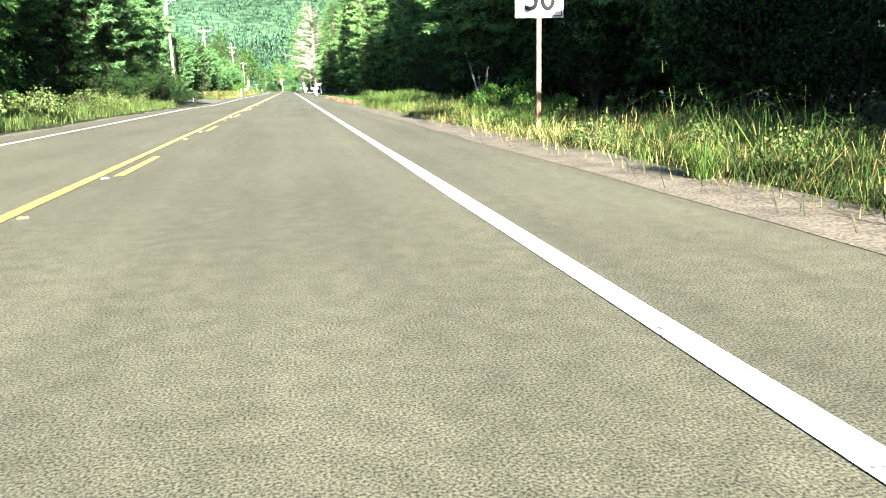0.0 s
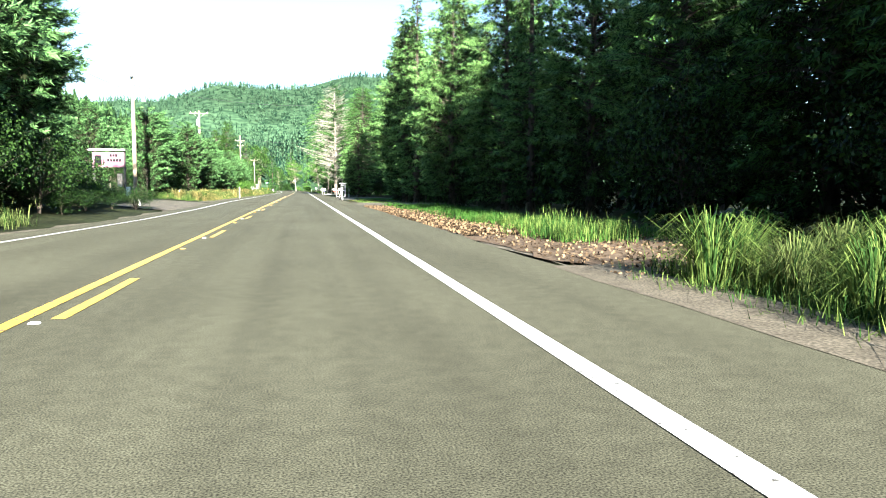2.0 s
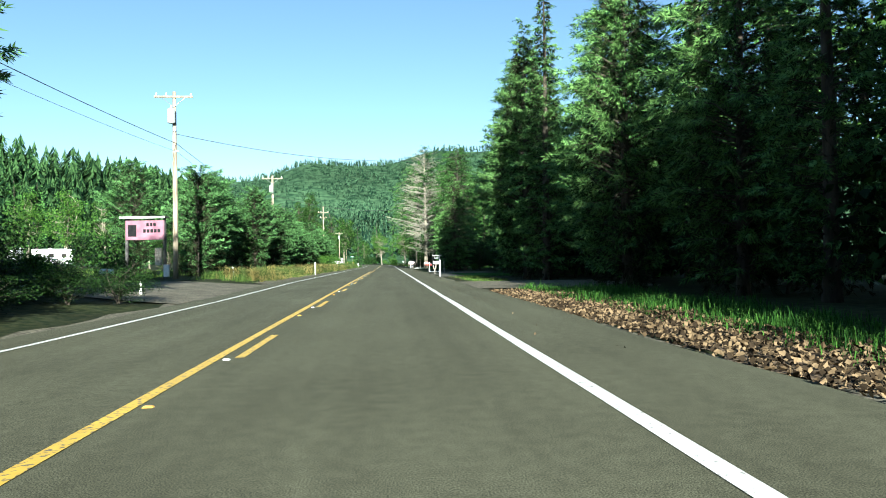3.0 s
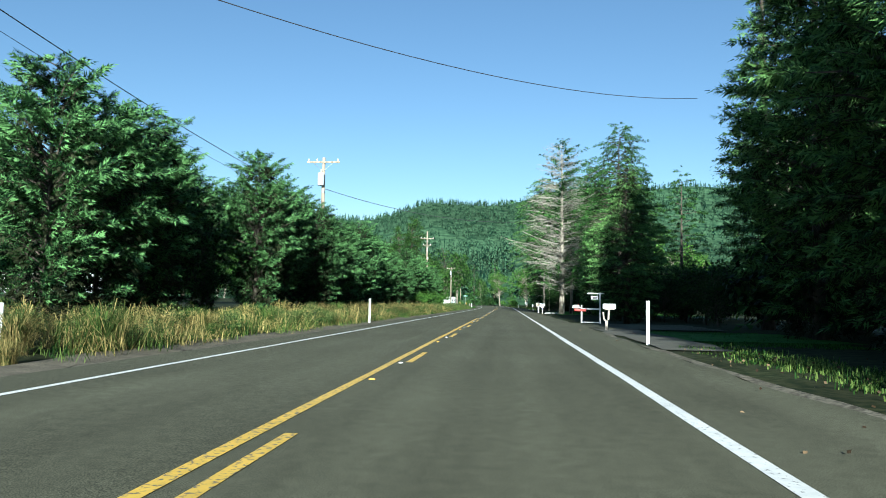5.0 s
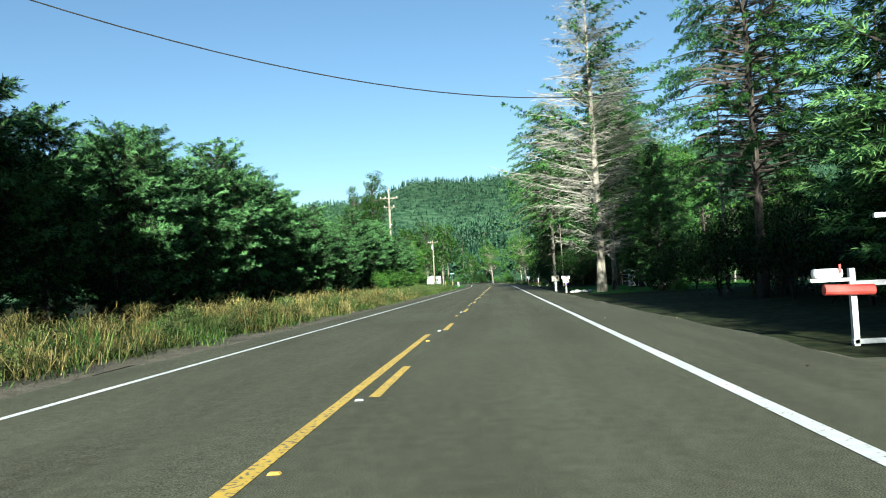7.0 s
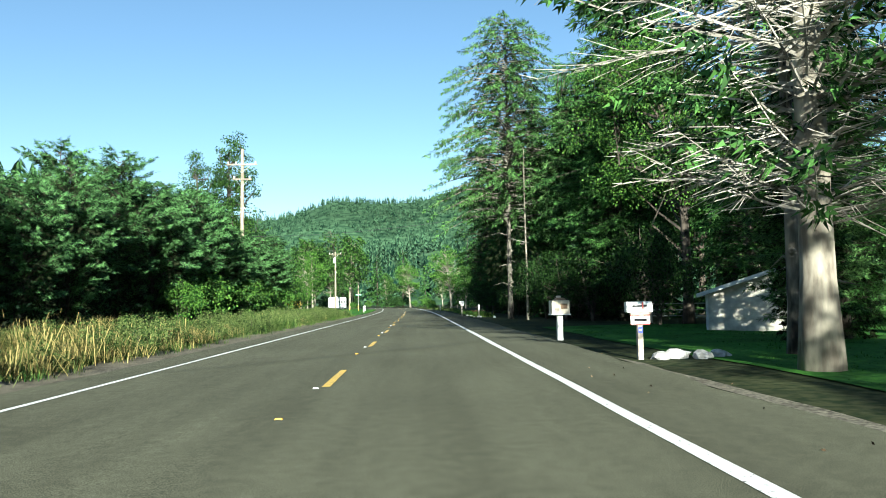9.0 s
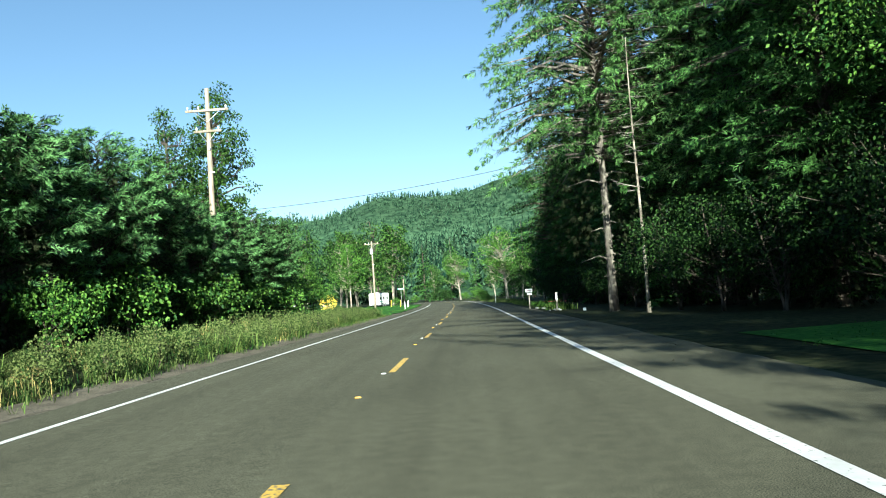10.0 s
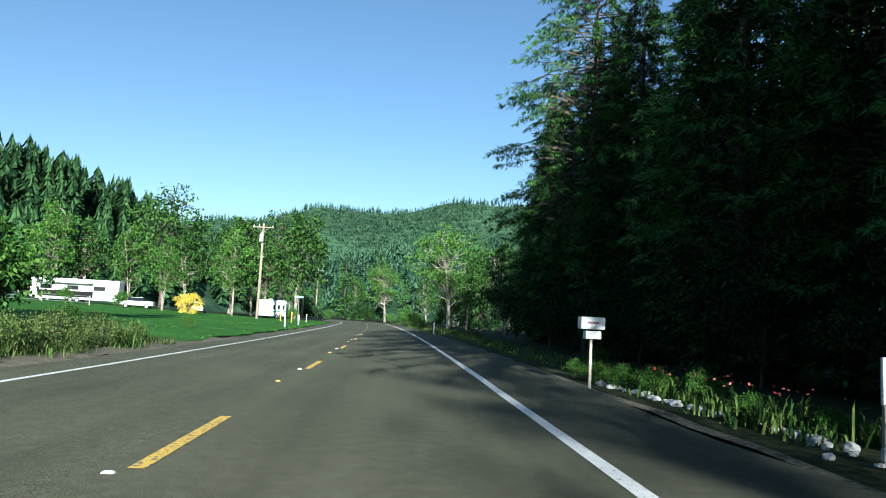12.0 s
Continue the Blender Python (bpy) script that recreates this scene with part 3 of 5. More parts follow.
def broadleaf(name, seed, h, r, clear, label, leaf="leaf", bark="bark", clumps=110, per=85, size=0.20, squash=1.0, trunk_r=None, lean=(0, 0), limbs=7, category="tree", top_heavy=0.5, clump_r=0.8, stems=1):
    """A broad-leaved tree or shrub: trunk, limbs and clumps of small leaves with gaps."""
    rng = np.random.RandomState(seed)
    ob = thing(name, Matrix(), label, category, "roadside trees" if category == "tree" else "roadside shrubs")
    tr = trunk_r or h * 0.017
    base = []
    for k in range(stems):
        ln = (lean[0] + (rng.uniform(-0.16, 0.16) if stems > 1 else 0), lean[1] + (rng.uniform(-0.16, 0.16) if stems > 1 else 0))
        tb, pts = trunk_mesh(rng, h * 0.86, tr, ln, 0.25 * h / 12)
        part("trunk", tb, M[bark], ob, smooth=True)
        base.append(pts)
    cz, rz = clear + (h - clear) * top_heavy, (h - clear) * 0.5
    cen = []
    while len(cen) < clumps:
        q = rng.uniform(-1, 1, 3)
        if 0.25 < np.linalg.norm(q) < 1:
            q = q * (0.75 + 0.25 * rng.uniform())
            ax = np.array([lean[0] * cz, lean[1] * cz, 0])
            w = 1.0 - 0.35 * max(0.0, q[2]) ** 2
            cen.append(np.array([q[0] * r * w, q[1] * r * w, cz + q[2] * rz * squash]) + ax)
    cen = np.array(cen)
    a, b, r0, r1 = [], [], [], []
    for c in cen[:: max(1, len(cen) // (limbs * 8))]:
        pts = base[rng.randint(len(base))]
        zt = min(max(c[2] - rng.uniform(0.25, 0.5) * r, clear * 0.7), h * 0.8)
        k = min(range(len(pts)), key=lambda i: abs(pts[i][2] - zt))
        p0 = np.array(pts[k])
        mid = (p0 + c) / 2 + rng.normal(0, 0.12 * r, 3)
        a += [p0, mid]
        b += [mid, c]
        r0 += [tr * 0.30, tr * 0.18]
        r1 += [tr * 0.18, tr * 0.05]
    v, f = rods(np.array(a), np.array(b), np.array(r0), np.array(r1))
    tagged(link("branchwork", mesh("branchwork", v, f), M[bark], ob), kind="stuff")
    n = clumps * per
    idx = rng.randint(0, clumps, n)
    off = unit(rng.normal(size=(n, 3))) * (rng.uniform(0, 1, (n, 1)) ** 0.45) * clump_r * rng.uniform(0.6, 1.3, clumps)[idx][:, None]
    off[:, 2] *= 0.7
    p = cen[idx] + off
    d = off + rng.normal(0, 0.5, (n, 3))
    d[:, 2] -= 0.25
    v, f = sprays(rng, p, d, np.full(n, size), size * 0.33, 1, 0.0, 0.2)
    link("crown", mesh("crown", v, f), M[leaf], ob)
    return ob


def plant(kind, x, y, s=1.0, spin=None, sz=None, dz=0.0):
    """Puts a copy of a template plant on the ground."""
    global seat
    seat += 1
    spin = (seat * 137.5) % 360 if spin is None else spin
    m = Matrix.LocRotScale((x, y, terrain(x, y) - 0.05 + dz), Euler((0, 0, radians(spin))), (s, s, sz or s))
    if kind not in used:
        used[kind] = True
        T[kind].matrix_basis = m
        firsts.append((kind, m))
        return T[kind]
    ob = copy_thing(base_of(kind), m)
    return ob


def base_of(kind):
    T[kind].matrix_basis = Matrix()
    return T[kind]


def tussock(name, seed, blades_n, r, h, label, material, width=0.0045):
    """A tussock: many thin blades rising from one root and arching outwards."""
    rng = np.random.RandomState(seed)
    ob = thing(name, Matrix(), label, "grass tussock", "grass tussocks")
    az = rng.uniform(0, 2 * math.pi, blades_n)
    out = np.stack([np.cos(az), np.sin(az), np.zeros(blades_n)], 1)
    side = np.stack([-np.sin(az), np.cos(az), np.zeros(blades_n)], 1)
    reach = (r * rng.uniform(0.15, 1.0, blades_n) ** 0.7)[:, None]
    top = h * rng.uniform(0.45, 1.0, blades_n)
    root = out * rng.uniform(0.0, 0.3 * r, (blades_n, 1)) + rng.normal(0, 0.03, (blades_n, 3)) * (1, 1, 0)
    w = (width * rng.uniform(0.6, 1.4, blades_n))[:, None]
    rows = []
    for u, k in ((0.0, 1.0), (0.35, 1.0), (0.7, 0.8), (1.0, 0.15)):
        p = root + out * reach * u ** 1.6
        p[:, 2] = top * (1 - (1 - u) ** 2) - 0.45 * top * u ** 3 * reach[:, 0] / r
        rows += [p - side * w * k, p + side * w * k]
    v = np.stack(rows, 1).reshape(-1, 3)
    k = 8 * np.arange(blades_n)
    f = np.concatenate([np.stack([k + a, k + a + 1, k + a + 3, k + a + 2], 1) for a in (0, 2, 4)])
    link("blade_tuft", mesh("blade_tuft", v, f), M[material], ob)
    return ob


seat, used, firsts = 0, {}, []
FIR, CYPRESS = "tall dense green fir with layered drooping boughs", "bushy green cypress in a dense roadside hedge"
MAPLE, THICKET, ALDER = "large leafy maple with a green spreading crown", "dense evergreen shrub below the trees, leaves darkened as shade", "leafy green alder with slender pale stems"
T = dict(
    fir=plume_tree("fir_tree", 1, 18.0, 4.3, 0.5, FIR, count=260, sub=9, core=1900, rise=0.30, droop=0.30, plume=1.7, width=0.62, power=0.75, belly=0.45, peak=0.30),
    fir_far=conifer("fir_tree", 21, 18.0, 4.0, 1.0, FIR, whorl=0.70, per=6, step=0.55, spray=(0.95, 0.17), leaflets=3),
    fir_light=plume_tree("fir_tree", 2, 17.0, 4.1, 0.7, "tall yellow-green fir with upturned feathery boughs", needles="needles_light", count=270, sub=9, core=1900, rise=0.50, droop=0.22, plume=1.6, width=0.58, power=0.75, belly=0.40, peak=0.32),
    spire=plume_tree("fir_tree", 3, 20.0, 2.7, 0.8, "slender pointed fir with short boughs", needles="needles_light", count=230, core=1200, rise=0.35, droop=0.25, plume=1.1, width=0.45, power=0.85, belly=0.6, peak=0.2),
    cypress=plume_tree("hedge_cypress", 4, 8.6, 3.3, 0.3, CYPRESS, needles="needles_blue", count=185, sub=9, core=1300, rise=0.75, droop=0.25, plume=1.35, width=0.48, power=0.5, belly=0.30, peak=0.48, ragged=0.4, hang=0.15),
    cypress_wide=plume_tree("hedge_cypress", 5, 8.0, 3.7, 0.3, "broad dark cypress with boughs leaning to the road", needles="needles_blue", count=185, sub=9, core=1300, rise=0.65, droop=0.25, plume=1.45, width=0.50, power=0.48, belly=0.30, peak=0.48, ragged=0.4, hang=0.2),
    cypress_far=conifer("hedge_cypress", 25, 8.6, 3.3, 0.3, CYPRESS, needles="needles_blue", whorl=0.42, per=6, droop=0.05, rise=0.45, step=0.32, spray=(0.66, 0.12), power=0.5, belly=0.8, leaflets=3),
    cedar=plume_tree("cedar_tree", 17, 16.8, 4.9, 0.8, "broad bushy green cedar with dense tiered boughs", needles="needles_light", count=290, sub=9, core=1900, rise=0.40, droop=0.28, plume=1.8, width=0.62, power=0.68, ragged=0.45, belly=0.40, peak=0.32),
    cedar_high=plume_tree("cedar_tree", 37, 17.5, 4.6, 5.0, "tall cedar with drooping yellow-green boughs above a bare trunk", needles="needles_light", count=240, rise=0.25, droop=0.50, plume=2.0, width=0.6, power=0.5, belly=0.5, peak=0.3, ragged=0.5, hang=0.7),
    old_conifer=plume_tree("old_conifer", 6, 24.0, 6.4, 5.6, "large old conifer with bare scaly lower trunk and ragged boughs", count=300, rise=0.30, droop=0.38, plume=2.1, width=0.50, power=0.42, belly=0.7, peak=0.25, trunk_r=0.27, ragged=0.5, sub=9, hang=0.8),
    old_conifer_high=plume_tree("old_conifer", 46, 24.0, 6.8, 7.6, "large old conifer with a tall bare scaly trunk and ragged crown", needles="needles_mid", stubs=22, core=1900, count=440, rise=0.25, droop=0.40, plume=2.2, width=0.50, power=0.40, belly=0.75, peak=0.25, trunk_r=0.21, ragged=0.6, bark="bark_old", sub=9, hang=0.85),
    pine=plume_tree("pine_tree", 57, 19.0, 3.6, 5.5, "dark open pine with a long bare trunk", bark="bark", count=75, rise=0.25, droop=0.2, plume=1.1, width=0.5, power=0.45, belly=0.6, peak=0.4, trunk_r=0.24, ragged=0.6, core=0),
    ragged_fir=plume_tree("old_conifer", 61, 17.5, 6.8, 5.5, "ragged conifer with long open green boughs over the road", needles="needles_mid", stubs=8, count=105, rise=0.28, droop=0.30, plume=2.2, width=0.62, power=0.45, belly=0.7, peak=0.35, ragged=0.5, sub=9, hang=0.4, bark="bark_old", core=0),
    snag=conifer("dying_conifer", 7, 19.6, 6.6, 2.4, "half-dead conifer with pale bare branches and few green sprays", whorl=0.26, per=6, droop=0.16, rise=0.36, bare=0.66, bark="bark_pale", trunk_r=0.29, power=0.50, belly=0.40, ragged=0.6, step=0.25, spray=(0.42, 0.050), twigs=0.12),
    dead=conifer("dead_tree", 8, 14.0, 1.3, 6.0, "thin dead tree with a pale trunk and bare branches", whorl=0.6, per=3, droop=0.1, rise=0.0, bare=0.8, bark="bark_pale", trunk_r=0.09, twigs=0.12),
    maple=broadleaf("maple_tree", 9, 16.0, 6.2, 5.2, MAPLE, leaf="leaf_fresh", clumps=200, per=150, size=0.155, clump_r=1.1),
    maple_far=broadleaf("maple_tree", 29, 16.0, 6.2, 3.0, MAPLE, clumps=130, per=22, size=0.48, clump_r=1.2),
    alder=broadleaf("alder_tree", 10, 12.0, 3.4, 2.2, ALDER, bark="bark_pale", leaf="leaf", clumps=100, per=70, size=0.22, stems=2, trunk_r=0.13),
    alder_far=broadleaf("alder_tree", 30, 12.0, 3.4, 2.2, ALDER, bark="bark_pale", leaf="leaf", clumps=90, per=40, size=0.36, stems=2, trunk_r=0.13),
    birch=broadleaf("birch_tree", 11, 11.0, 3.0, 2.4, "fresh green birch with whitish forked trunks", bark="bark_pale", leaf="leaf_fresh", clumps=85, per=56, size=0.28, stems=3, trunk_r=0.12),
    poplar=broadleaf("poplar_tree", 12, 17.5, 2.7, 3.0, "tall narrow poplar with airy grey-green leaves", clumps=130, per=80, size=0.21, clump_r=0.75),
    oak=broadleaf("leaning_tree", 13, 12.0, 4.4, 3.8, "pale-barked leaning tree with an open green crown", bark="bark_pale", leaf="leaf_fresh", clumps=85, per=60, size=0.27, lean=(-0.13, 0.0), trunk_r=0.24),
    thicket=broadleaf("thicket_shrub", 14, 5.0, 2.6, 0.2, THICKET, leaf="leaf_shaded", category="shrub", clumps=85, per=72, size=0.14, stems=3, trunk_r=0.06),
    thicket_far=broadleaf("thicket_shrub", 34, 5.0, 2.6, 0.2, THICKET, leaf="leaf_shaded", category="shrub", clumps=60, per=20, size=0.42, stems=3, trunk_r=0.06),
    shrub=broadleaf("roadside_shrub", 15, 2.6, 1.3, 0.1, "leafy green roadside shrub", category="shrub", leaf="leaf_fresh", clumps=45, per=60, size=0.13, clump_r=0.45, stems=3, trunk_r=0.025),
    tussock_green=tussock("grass_tussock", 91, 330, 0.62, 0.85, "arching tussock of pale green grass", "green_grass"),
    tussock_pale=tussock("grass_tussock", 92, 300, 0.55, 0.75, "shaggy tussock of yellow-green grass and weeds", "weed"),
    tussock_dry=tussock("grass_tussock", 93, 300, 0.55, 0.85, "shaggy tussock of golden dry grass", "dry_grass", 0.005),
    weed_clump=broadleaf("weed_clump", 18, 0.85, 0.75, 0.02, "low clump of pale leafy weeds", category="shrub", leaf="weed", clumps=26, per=36, size=0.07, clump_r=0.22, stems=3, trunk_r=0.008),
    forsythia=broadleaf("flowering_shrub", 16, 2.6, 1.7, 0.1, "round shrub covered in yellow blossom", category="shrub", leaf="leaf_yellow", clumps=60, per=60, size=0.14, clump_r=0.5, stems=3, trunk_r=0.025),
)


def plant_rows(rows):
    for kind, x, y, s, *tall in rows:
        plant(kind, x, y, s, None, *tall)


rng = np.random.RandomState(21)
# right-hand wood to the turnout, with unseen shade trees added behind the start
for y in np.arange(-66, 52, 5.2):
    # up to y 4 nothing is in view; these trees only cast shade
    front = y > 4
    for x0 in ((12.8, 19.0, 26.5) if front else (13.8, 20.0)):
        kinds = ("fir", "fir", "spire", "fir", "cedar") if front and x0 < 14 else ("fir_far", "maple_far", "fir_far", "maple_far", "alder_far")
        plant(kinds[rng.randint(5)], x0 + rng.uniform(-1.0, 1.6), y + rng.uniform(-1.8, 1.8), rng.uniform(0.75, 1.05) )
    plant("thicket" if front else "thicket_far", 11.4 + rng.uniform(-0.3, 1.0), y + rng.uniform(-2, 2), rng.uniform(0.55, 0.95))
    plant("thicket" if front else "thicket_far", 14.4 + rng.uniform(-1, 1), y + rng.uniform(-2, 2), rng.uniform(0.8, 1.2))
# right-hand lit firs
plant_rows([("cedar", 14.2, 55, 0.80), ("fir_light", 13.6, 61, 0.84), ("spire", 12.8, 66.5, 0.78), ("cedar", 12.8, 71, 0.86), ("fir_light", 11.0, 76.5, 0.90), ("cedar", 13.4, 85, 0.94),
            ("spire", 11.0, 90.5, 0.92), ("fir_light", 10.7, 95, 0.98), ("cedar", 12.2, 102, 1.05), ("fir_light", 12.8, 110, 1.08), ("spire", 15.2, 122, 1.10), ("spire", 17.4, 117, 1.0)])
for y in np.arange(56, 124, 7.0):
    plant("fir_far", 18.5 + rng.uniform(-1, 1.5), y + rng.uniform(-2, 2), rng.uniform(0.85, 1.05))
    plant("maple_far", 25 + rng.uniform(-1, 2), y + rng.uniform(-2, 2), rng.uniform(0.8, 1.0))
    plant("thicket_far", 14.4 + rng.uniform(-0.8, 0.8), y + rng.uniform(-2, 2), rng.uniform(0.7, 1.0))
# trees round the driveway and the small stand
plant_rows([("maple", 20.0, 125, 0.95), ("alder", 15.6, 119, 0.9), ("cedar", 9.4, 130.2, 0.74, 0.63), ("thicket", 11.5, 138, 0.8), ("thicket", 13.0, 141, 0.9), ("thicket", 15.2, 139, 0.9), ("thicket", 12.2, 146.5, 0.8), ("thicket", 14.6, 152.5, 0.9), ("thicket_far", 17.5, 150, 1.0), ("thicket_far", 20.5, 148, 1.1), ("thicket_far", 16.0, 157, 0.9), ("thicket_far", 19.5, 155, 1.0), ("thicket_far", 23.5, 152, 1.1), ("thicket", 14.5, 131, 0.8), ("thicket", 13.0, 136, 0.8), ("thicket_far", 17, 138, 0.9), ("alder_far", 20, 136, 0.55), ("alder_far", 24, 142, 0.55),
            ("old_conifer", 11.3, 145.5, 0.70), ("thicket", 10.9, 149.6, 0.75), ("thicket", 12.9, 151.2, 0.85), ("thicket", 16.2, 143.6, 0.9), ("thicket", 18.4, 141.2, 1.0), ("pine", 12.4, 148.5, 0.78), ("pine", 13.7, 149.2, 0.74), ("pine", 16.8, 147.0, 0.7), ("ragged_fir", 9.2, 167.2, 0.75), ("fir_light", 11.8, 171.5, 0.62), ("thicket", 11.4, 143, 0.7), ("thicket", 14, 145, 0.8), ("thicket_far", 17, 151, 0.9),
            ("snag", 7.9, 164, 1.0), ("dead", 12.3, 153, 1.0), ("fir_light", 10.8, 160.5, 0.55), ("alder_far", 18.5, 160, 0.6), ("thicket", 10.8, 157, 0.55), ("thicket", 13.5, 163, 0.7),
            ("thicket_far", 20, 112, 0.9), ("thicket", 13.5, 104, 0.8), ("thicket", 13.0, 98, 0.7), ("thicket", 13.4, 124.5, 0.6)])
# wood beyond the mailboxes
# firs at y 172.5, 177 and old conifers near 197 added for shade
plant_rows([("maple", 14.6, 187.4, 0.98), ("cedar_high", 12.6, 201.5, 1.0), ("fir", 13.4, 172.5, 0.62), ("fir", 16.0, 177, 0.6), ("thicket", 12.2, 184.5, 0.9), ("thicket", 11.4, 193.5, 0.9), ("alder_far", 20.5, 178, 0.6), ("fir", 14.0, 198, 0.95), ("alder_far", 27, 205, 1.0), ("birch", 30, 198, 1.0), ("birch", 34, 206, 0.9),
            ("thicket", 13.5, 191, 1.2), ("old_conifer", 14.6, 196.5, 0.9), ("old_conifer", 15.5, 197, 1.0), ("thicket", 12.6, 199, 0.9),
            ("old_conifer_high", 8.0, 203.4, 0.92), ("thicket", 10.4, 196.2, 0.9), ("thicket", 9.8, 199.4, 0.9), ("thicket", 9.9, 207.2, 0.8), ("thicket", 9.6, 211.0, 0.7), ("fir", 16.4, 184.5, 0.7), ("dead", 8.6, 199.5, 0.85), ("old_conifer", 14.5, 209, 0.9), ("fir", 12.2, 204, 0.95), ("fir_far", 16.2, 203, 1.25), ("fir_far", 18.5, 193, 0.6), ("fir_far", 20.0, 184, 0.7), ("fir", 13.2, 193.5, 0.9), ("maple_far", 22, 194, 0.5), ("maple_far", 26, 186, 0.6)])
for y in np.arange(207, 262, 4.6):
    plant(("fir", "spire", "fir", "fir")[rng.randint(4)], 11.8 + rng.uniform(-0.6, 1.0), y, rng.uniform(0.8, 1.05))
    plant("fir_far", 16.5 + rng.uniform(-1, 1), y + 2, rng.uniform(0.9, 1.1))
    plant("maple_far", 23 + rng.uniform(-1, 2), y + 1, rng.uniform(0.9, 1.1))
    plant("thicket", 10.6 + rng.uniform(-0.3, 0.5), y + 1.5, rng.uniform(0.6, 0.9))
plant_rows([("old_conifer", 10.5, 238, 0.85), ("oak", 7.6, 284, 1.0), ("shrub", 3.9, 266, 0.6), ("alder_far", 12.5, 276, 0.8), ("alder_far", 13, 292, 0.9), ("fir_far", 17, 284, 0.8), ("maple_far", 20, 300, 0.8), ("shrub", 4.2, 300, 0.9), ("shrub", 3.5, 318, 1.1)])
# left-hand trees before the driveway, with unseen shade trees added behind the start
for y in np.arange(-62, 70, 4.4):
    # up to y 15 the trees stay out of view and only cast shade
    front = y > 15
    plant(("cypress", "cypress_wide")[rng.randint(2)] if front else "cypress_far", (-9.4 if y > 40 else -11.2 if y > 20 else -10.4) + rng.uniform(-0.5, 0.5), y, rng.uniform(1.0, 1.2) * (1.18 if y > 40 else 1.0 if y > 16 else 1.4))
    plant(("maple_far", "fir_far", "alder_far")[rng.randint(3)], -17.5 + rng.uniform(-1.5, 1.5), y - 2, rng.uniform(0.7, 0.85))
    plant("thicket" if front else "thicket_far", (-8.0 if y > 40 else -9.6 if y > 10 else -10.6) + rng.uniform(-0.4, 0.4), y + 1, rng.uniform(0.55, 0.8))
plant_rows([("fir", -10.6, 21, 1.15), ("fir", -10.3, 26, 1.2), ("fir", -10.4, 31, 1.15), ("cypress_wide", -10.4, 59.5, 1.45), ("cypress", -10.4, 64.5, 1.45), ("cypress_wide", -11.2, 67.5, 1.25), ("thicket", -9.6, 71.5, 0.36), ("thicket", -11.0, 74.5, 0.42), ("shrub", -8.2, 70.8, 0.6), ("thicket_far", -16.5, 99, 0.6)])
# left-hand hedge
for k, y in enumerate(np.arange(104, 224, 3.5)):
    if 111 < y < 117:
        plant("thicket", -13.4, y, 1.3)
        continue
    low = 0.74 if 166 < y < 187 else 0.86 if y > 204 else 0.92 if 117 < y < 152 else 1.0
    plant(("cypress", "cypress_wide")[k % 2], (-11.0 if 117 < y < 132 else -12.6) + rng.uniform(-0.5, 0.6), y + rng.uniform(-0.6, 0.6), rng.uniform(0.84, 1.06) * low)
    if k % 2:
        plant("thicket", -15.4 + rng.uniform(-0.5, 0.5), y + 1.5, rng.uniform(0.7, 0.9))
        plant("cypress", -17.0 + rng.uniform(-1, 1), y, rng.uniform(0.95, 1.15) * low)
for k in range(14):
    plant("shrub", -11.3 - 1.6 * ((k * 0.618) % 1), 192 + 2.9 * k, 1.0 + 0.5 * ((k * 0.37) % 1))
plant_rows([("cypress_wide", -13.6, 112.6, 0.98), ("cypress", -13.8, 115.6, 0.95), ("poplar", -16.2, 222, 1.05), ("poplar", -18.6, 219, 0.9), ("alder", -17.0, 226, 0.75), ("maple_far", -20, 227, 0.75), ("thicket", -13.0, 232, 0.7)])
for k in range(34):
    plant("weed_clump", 6.2 + 2.6 * ((k * 0.618) % 1), -4 + 1.12 * k, rng.uniform(0.35, 0.7))
    plant("weed_clump", -6.1 - 2.8 * ((k * 0.618) % 1), 4 + 1.4 * k, rng.uniform(0.8, 1.5))
for k in range(46):
    plant(("tussock_pale", "tussock_green")[k % 2], 5.9 + 3.0 * ((k * 0.618) % 1), -3 + 0.8 * k, rng.uniform(0.45, 0.72))
    plant(("tussock_pale", "tussock_green")[k % 2], -5.9 - 3.0 * ((k * 0.618) % 1), 4 + 1.0 * k, rng.uniform(0.6, 1.0))
for k in range(30):
    plant(("tussock_green", "tussock_pale")[k % 2], 6.1 + 2.9 * ((k * 0.618) % 1), 33.2 + 0.26 * k, rng.uniform(0.9, 1.35))
for k in range(16):
    plant("tussock_green", 7.0 + 2.0 * ((k * 0.618) % 1), 46.3 + 0.55 * k, rng.uniform(0.5, 0.75))
for k in range(215):
    y = 94 + 0.61 * k
    dry = rng.uniform() < (0.35 if y < 116 else 0.72 if y < 175 else 0.12)
    plant("tussock_dry" if dry else ("tussock_pale", "tussock_green")[k % 2], -5.75 - 3.3 * ((k * 0.618) % 1), y, rng.uniform(0.5, 1.35) * (1.0 if y < 180 else 0.75))
for x in (-6.7, -8.6, -10.6, -12.8):
    for y in (63.5, 66.5, 69.5, 72.5):
        plant("thicket", x + rng.uniform(-0.5, 0.5), y + rng.uniform(-0.8, 0.8), 0.46, sz=0.20 + 0.06 * rng.uniform())
for k in range(60):
    plant("weed_clump", -5.9 - 3.0 * ((k * 0.618) % 1), 98 + 1.15 * k, rng.uniform(0.55, 1.0))
for k in range(110):
    plant("weed_clump", -5.7 - 2.6 * ((k * 0.618) % 1), 164 + 0.6 * k, rng.uniform(0.65, 1.1), sz=rng.uniform(0.7, 1.15))
